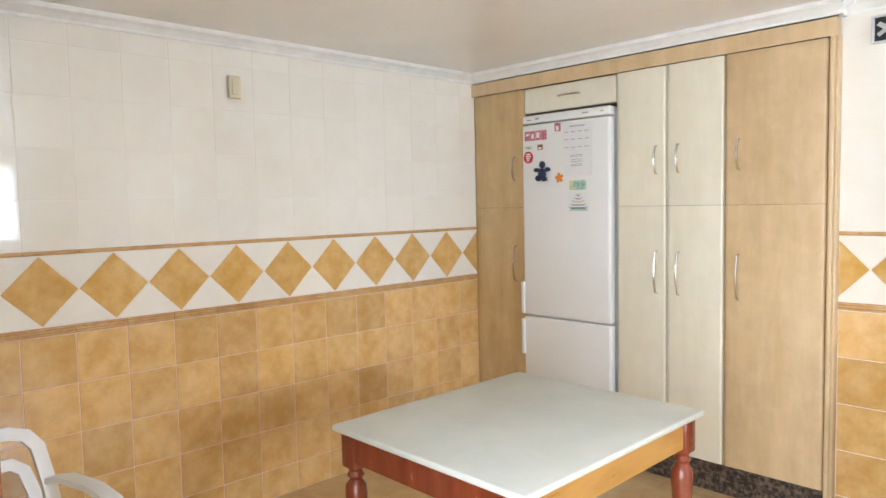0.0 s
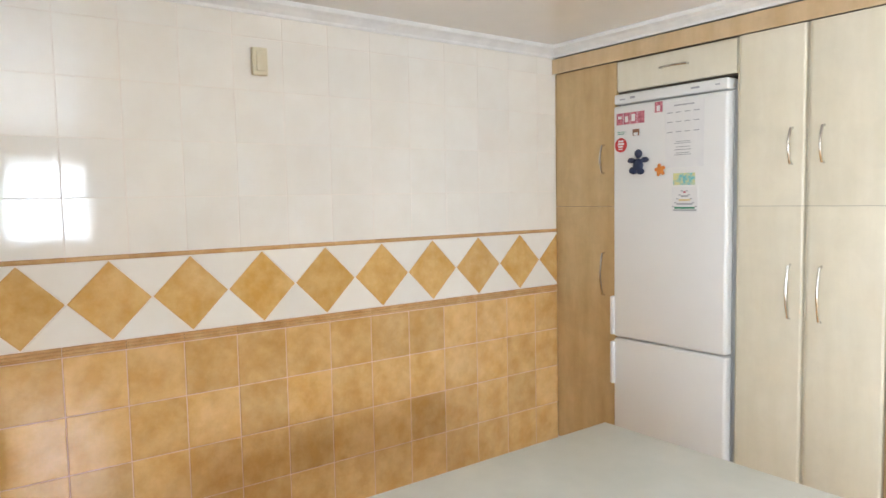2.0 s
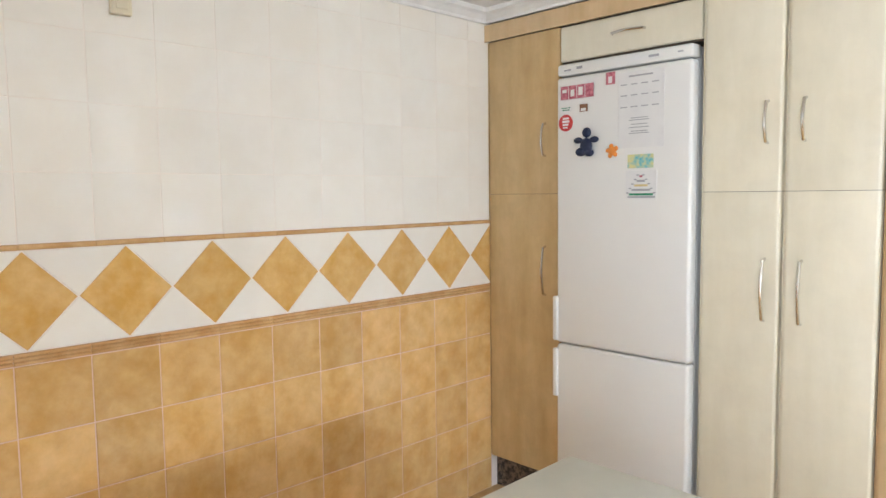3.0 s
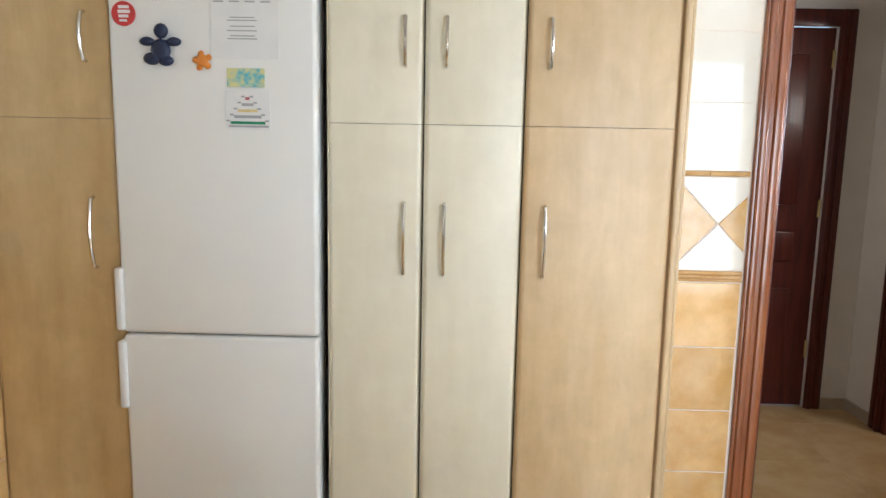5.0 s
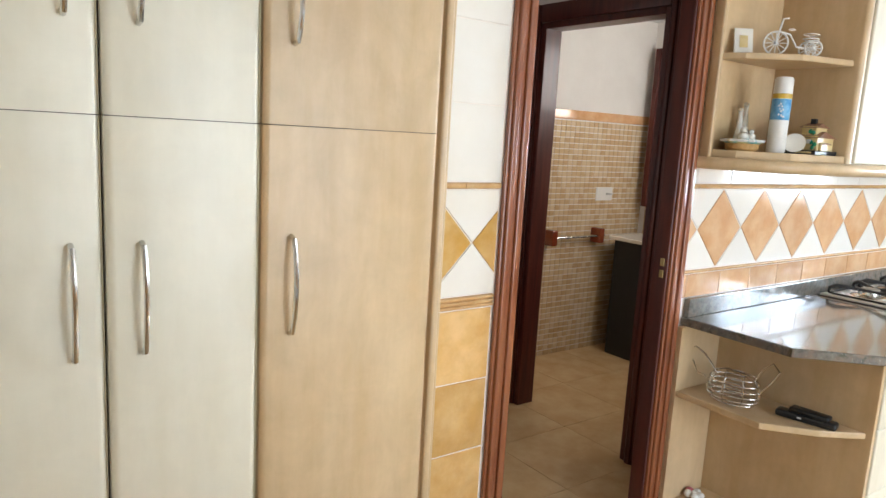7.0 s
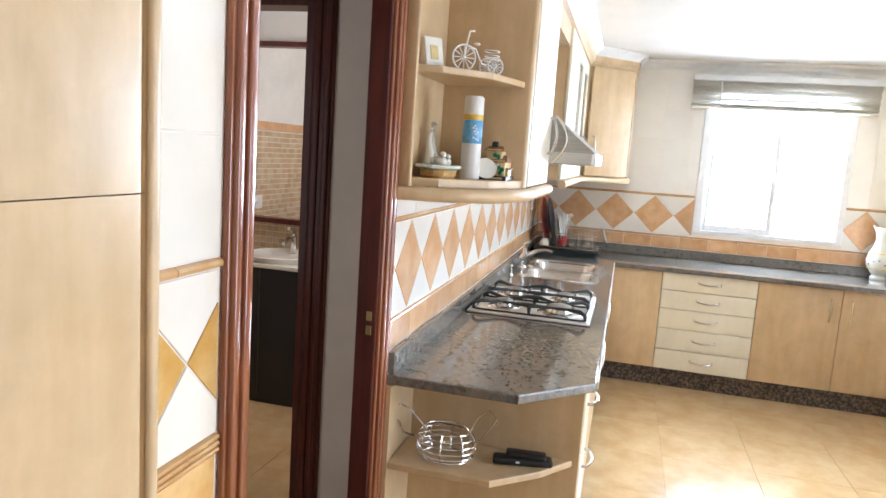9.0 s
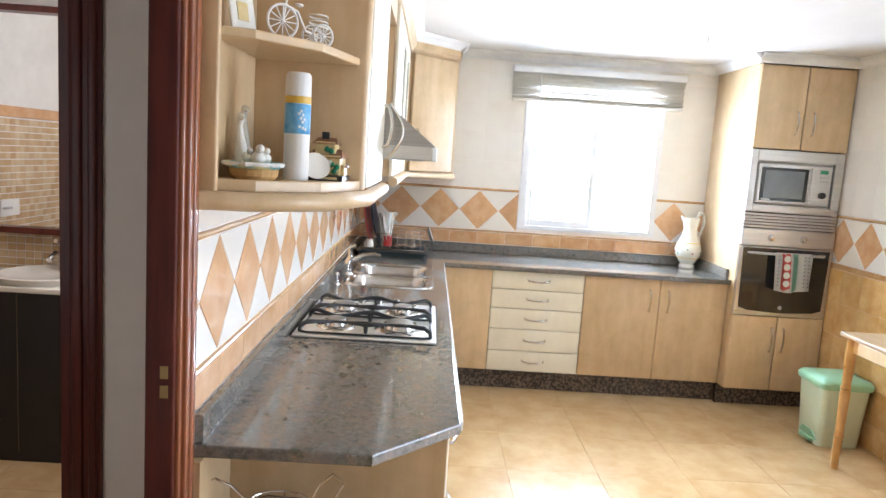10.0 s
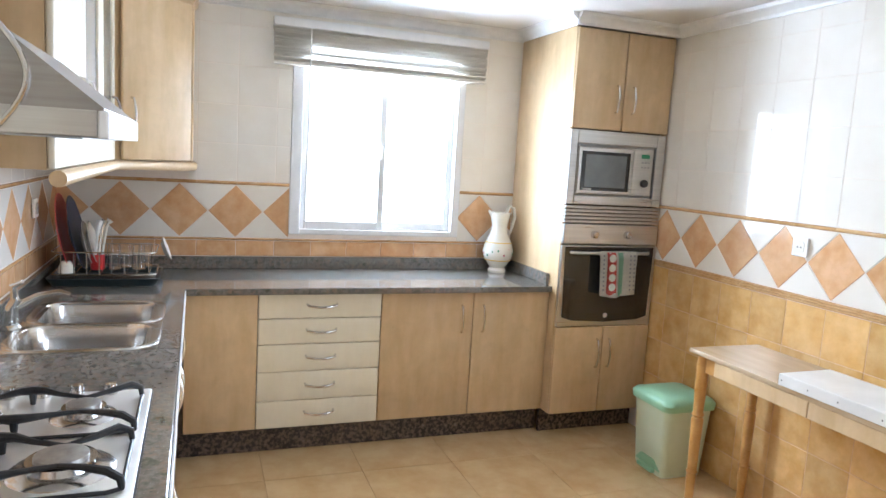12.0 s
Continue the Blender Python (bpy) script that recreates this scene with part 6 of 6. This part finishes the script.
# ---- small fixtures ----
th = thing("wall_sensor", (XW, 2.43, 2.03), "small ivory plastic box on the tiled wall", "sensor")
part("box", box(XW + 0.005, XW + 0.028, 2.388, 2.448, 2.025, 2.130, 0.004), M_BONE, th)
part("cover", box(XW + 0.028, XW + 0.034, 2.400, 2.436, 2.04, 2.115, 0.003), M_BONE, th)
fan = thing("extractor_fan", (-0.235, YN, 2.12), "small black ventilator grille high on the tiled wall", "fan")
bm = bmesh.new()
for a0, a1, b0, b1 in ((-0.275, -0.265, 2.125, 2.235), (-0.175, -0.165, 2.125, 2.235), (-0.265, -0.175, 2.125, 2.133), (-0.265, -0.175, 2.227, 2.235)):
    box(a0, a1, YN - 0.02, YN - 0.004, b0, b1, bm=bm)
part("frame", bm, M_GREYP, fan)
part("backing", box(-0.265, -0.175, YN - 0.008, YN - 0.004, 2.133, 2.227), M_BLACK, fan)
for k in range(5):
    b = box(-0.220, -0.180, YN - 0.014, YN - 0.011, 2.17, 2.19, 0.001)
    spin(b, (-0.220, YN - 0.012, 2.18), 25, "X")
    part("blade", spin(b, (-0.220, YN - 0.012, 2.18), 72 * k, "Y"), M_GREYP, fan)


def socket(x, y, z, out, label):
    t = thing("power_socket", (x, y, z), label, "socket", "kitchen sockets")
    y0, y1 = sorted((y + out * 0.005, y + out * 0.016))
    part("plate", box(x - 0.04, x + 0.04, y0, y1, z - 0.04, z + 0.04, 0.004), M_WHITEP, t)
    y0, y1 = sorted((y + out * 0.016, y + out * 0.019))
    part("insert", box(x - 0.024, x + 0.024, y0, y1, z - 0.024, z + 0.024, 0.010, 3, "y"), M_CERAMIC, t)
    for dx in (-0.009, 0.009):
        y0, y1 = sorted((y + out * 0.018, y + out * 0.0195))
        part("hole", box(x + dx - 0.003, x + dx + 0.003, y0, y1, z - 0.003, z + 0.003), M_BLACK, t)


socket(2.555, YS, 1.265, 1, "white power socket on the diamond frieze")
socket(3.64, YN, 1.24, -1, "white power socket behind the sink")
for y in (2.77, 2.125):
    hk = thing("ceiling_hook", (3.15, y, CEIL), "small white metal hook in the ceiling", "hook", "ceiling hooks")
    part("plate", turned([(0.014, -0.006), (0.016, 0.0)], 3.15, y, CEIL, 12), M_WHITEP, hk)
    part("hook", tube([(3.15, y, CEIL - 0.004), (3.15, y, CEIL - 0.022), (3.162, y + 0.008, CEIL - 0.034), (3.172, y + 0.012, CEIL - 0.02)], 0.004, 6), M_GREYP, hk)

# ---- tiles, last of all ----
# west wall
part("grout_bed", box(XW - 0.002, XW + 0.0012, YS, 4.06, FLOOR, 1.030), M_PGROUT, wall_west)
for x0, x1 in ((DX1 + 0.01, 3.53), (XW, DX0 - 0.03)):
    part("grout_bed", box(x0, x1, YS - 0.002, YS + 0.0012, FLOOR, 1.030), M_PGROUT, wall_south)
tile_rows(wall_west, FW, YS, 4.06, LOW, 0.2, 1.892, M_OCHRE, 0.004)
ridges(wall_west, FW, YS, 4.06, 1.030, 1.064, 0.2, 1.892, 3)
band(wall_west, FW, YS, 4.06, 2.128, pitch=0.2765)
ridges(wall_west, FW, YS, 4.06, 1.348, 1.365, 0.2, 1.919, 1)
tile_rows(wall_west, FW, YS, 4.06, HIGH, 0.2, 1.919, M_WHITETILE)
# north wall: the strip by the doorway, above the doorway, and the splashback
for u0, u1, s in ((-0.383, -0.182, -0.40), (0.668, XE, 0.864)):
    if u0 < 0:
        tile_rows(wall_north, FN, u0, u1, LOW, 0.24, -0.40, M_OCHRE, 0.004)
    else:
        # M_SALMON strip and diamonds: pinker partly for window glare put into the colour
        tile_rows(wall_north, FN, u0, u1, [0.966, 1.050], 0.2, 0.70, M_SALMON)
    ridges(wall_north, FN, u0, u1, 1.030 if u0 < 0 else 1.052, 1.064, 0.24, -0.40, 3 if u0 < 0 else 1)
    band(wall_north, FN, u0, u1, s, pitch=0.27, mat_d=M_SALMON if u0 > 0 else M_DIAMOND)
    ridges(wall_north, FN, u0, u1, 1.348, 1.365, 0.2, 0.70, 1)
tile_rows(wall_north, FN, -0.383, -0.182, HIGH, 0.24, -0.40, M_WHITETILE)
tile_rows(wall_north, FN, -0.182, 0.662, [2.187, 2.262], 0.2, -0.305, M_WHITETILE)
tile_rows(wall_north, FN, 0.662, XE, [1.366, 1.47], 0.2, 0.70, M_WHITETILE)
# east wall, round the window
for u0, u1 in ((-YN, -WY1), (-WY0, -1.637)):
    ridges(wall_east, FE, u0, u1, 1.348, 1.365, 0.2, -3.45, 1)
    band(wall_east, FE, u0, u1, -3.533, pitch=0.28, mat_d=M_SALMON)
ridges(wall_east, FE, -YN, -1.637, 1.052, 1.064, 0.2, -3.45, 1)
tile_rows(wall_east, FE, -YN, -1.637, [0.966, 1.050], 0.2, -3.45, M_SALMON)
tile_rows(wall_east, FE, -3.49, -1.637, HIGH, 0.2, -3.45, M_WHITETILE, holes=((-WY1, -WY0, WZ0, WZ1),))
# south wall
for u0, u1 in ((-3.53, -DX1 - 0.01), (-DX0 + 0.03, -XW)):
    tile_rows(wall_south, FS, u0, u1, LOW, 0.2, -2.80, M_OCHRE)
    ridges(wall_south, FS, u0, u1, 1.030, 1.064, 0.2, -2.80, 3)
    band(wall_south, FS, u0, u1, -2.925, pitch=0.27, mat_d=M_SALMON)
    ridges(wall_south, FS, u0, u1, 1.348, 1.365, 0.2, -2.80, 1)
    tile_rows(wall_south, FS, u0, u1, HIGH, 0.2, -2.80, M_WHITETILE)
# floors
FP = 0.45
for i in range(-13, 3):
    for j in range(-9, 7):
        x, y = 3.34 + i * FP, 3.15 + j * FP
        piece("floor_tile", floor, Matrix.Translation((0, 0, FLOOR - 0.004)), [(x + 0.0009, y + 0.0009), (x + FP - 0.0009, y + 0.0009), (x + FP - 0.0009, y + FP - 0.0009), (x + 0.0009, y + FP - 0.0009)], M_FLOOR, 0.004, 0.0005)
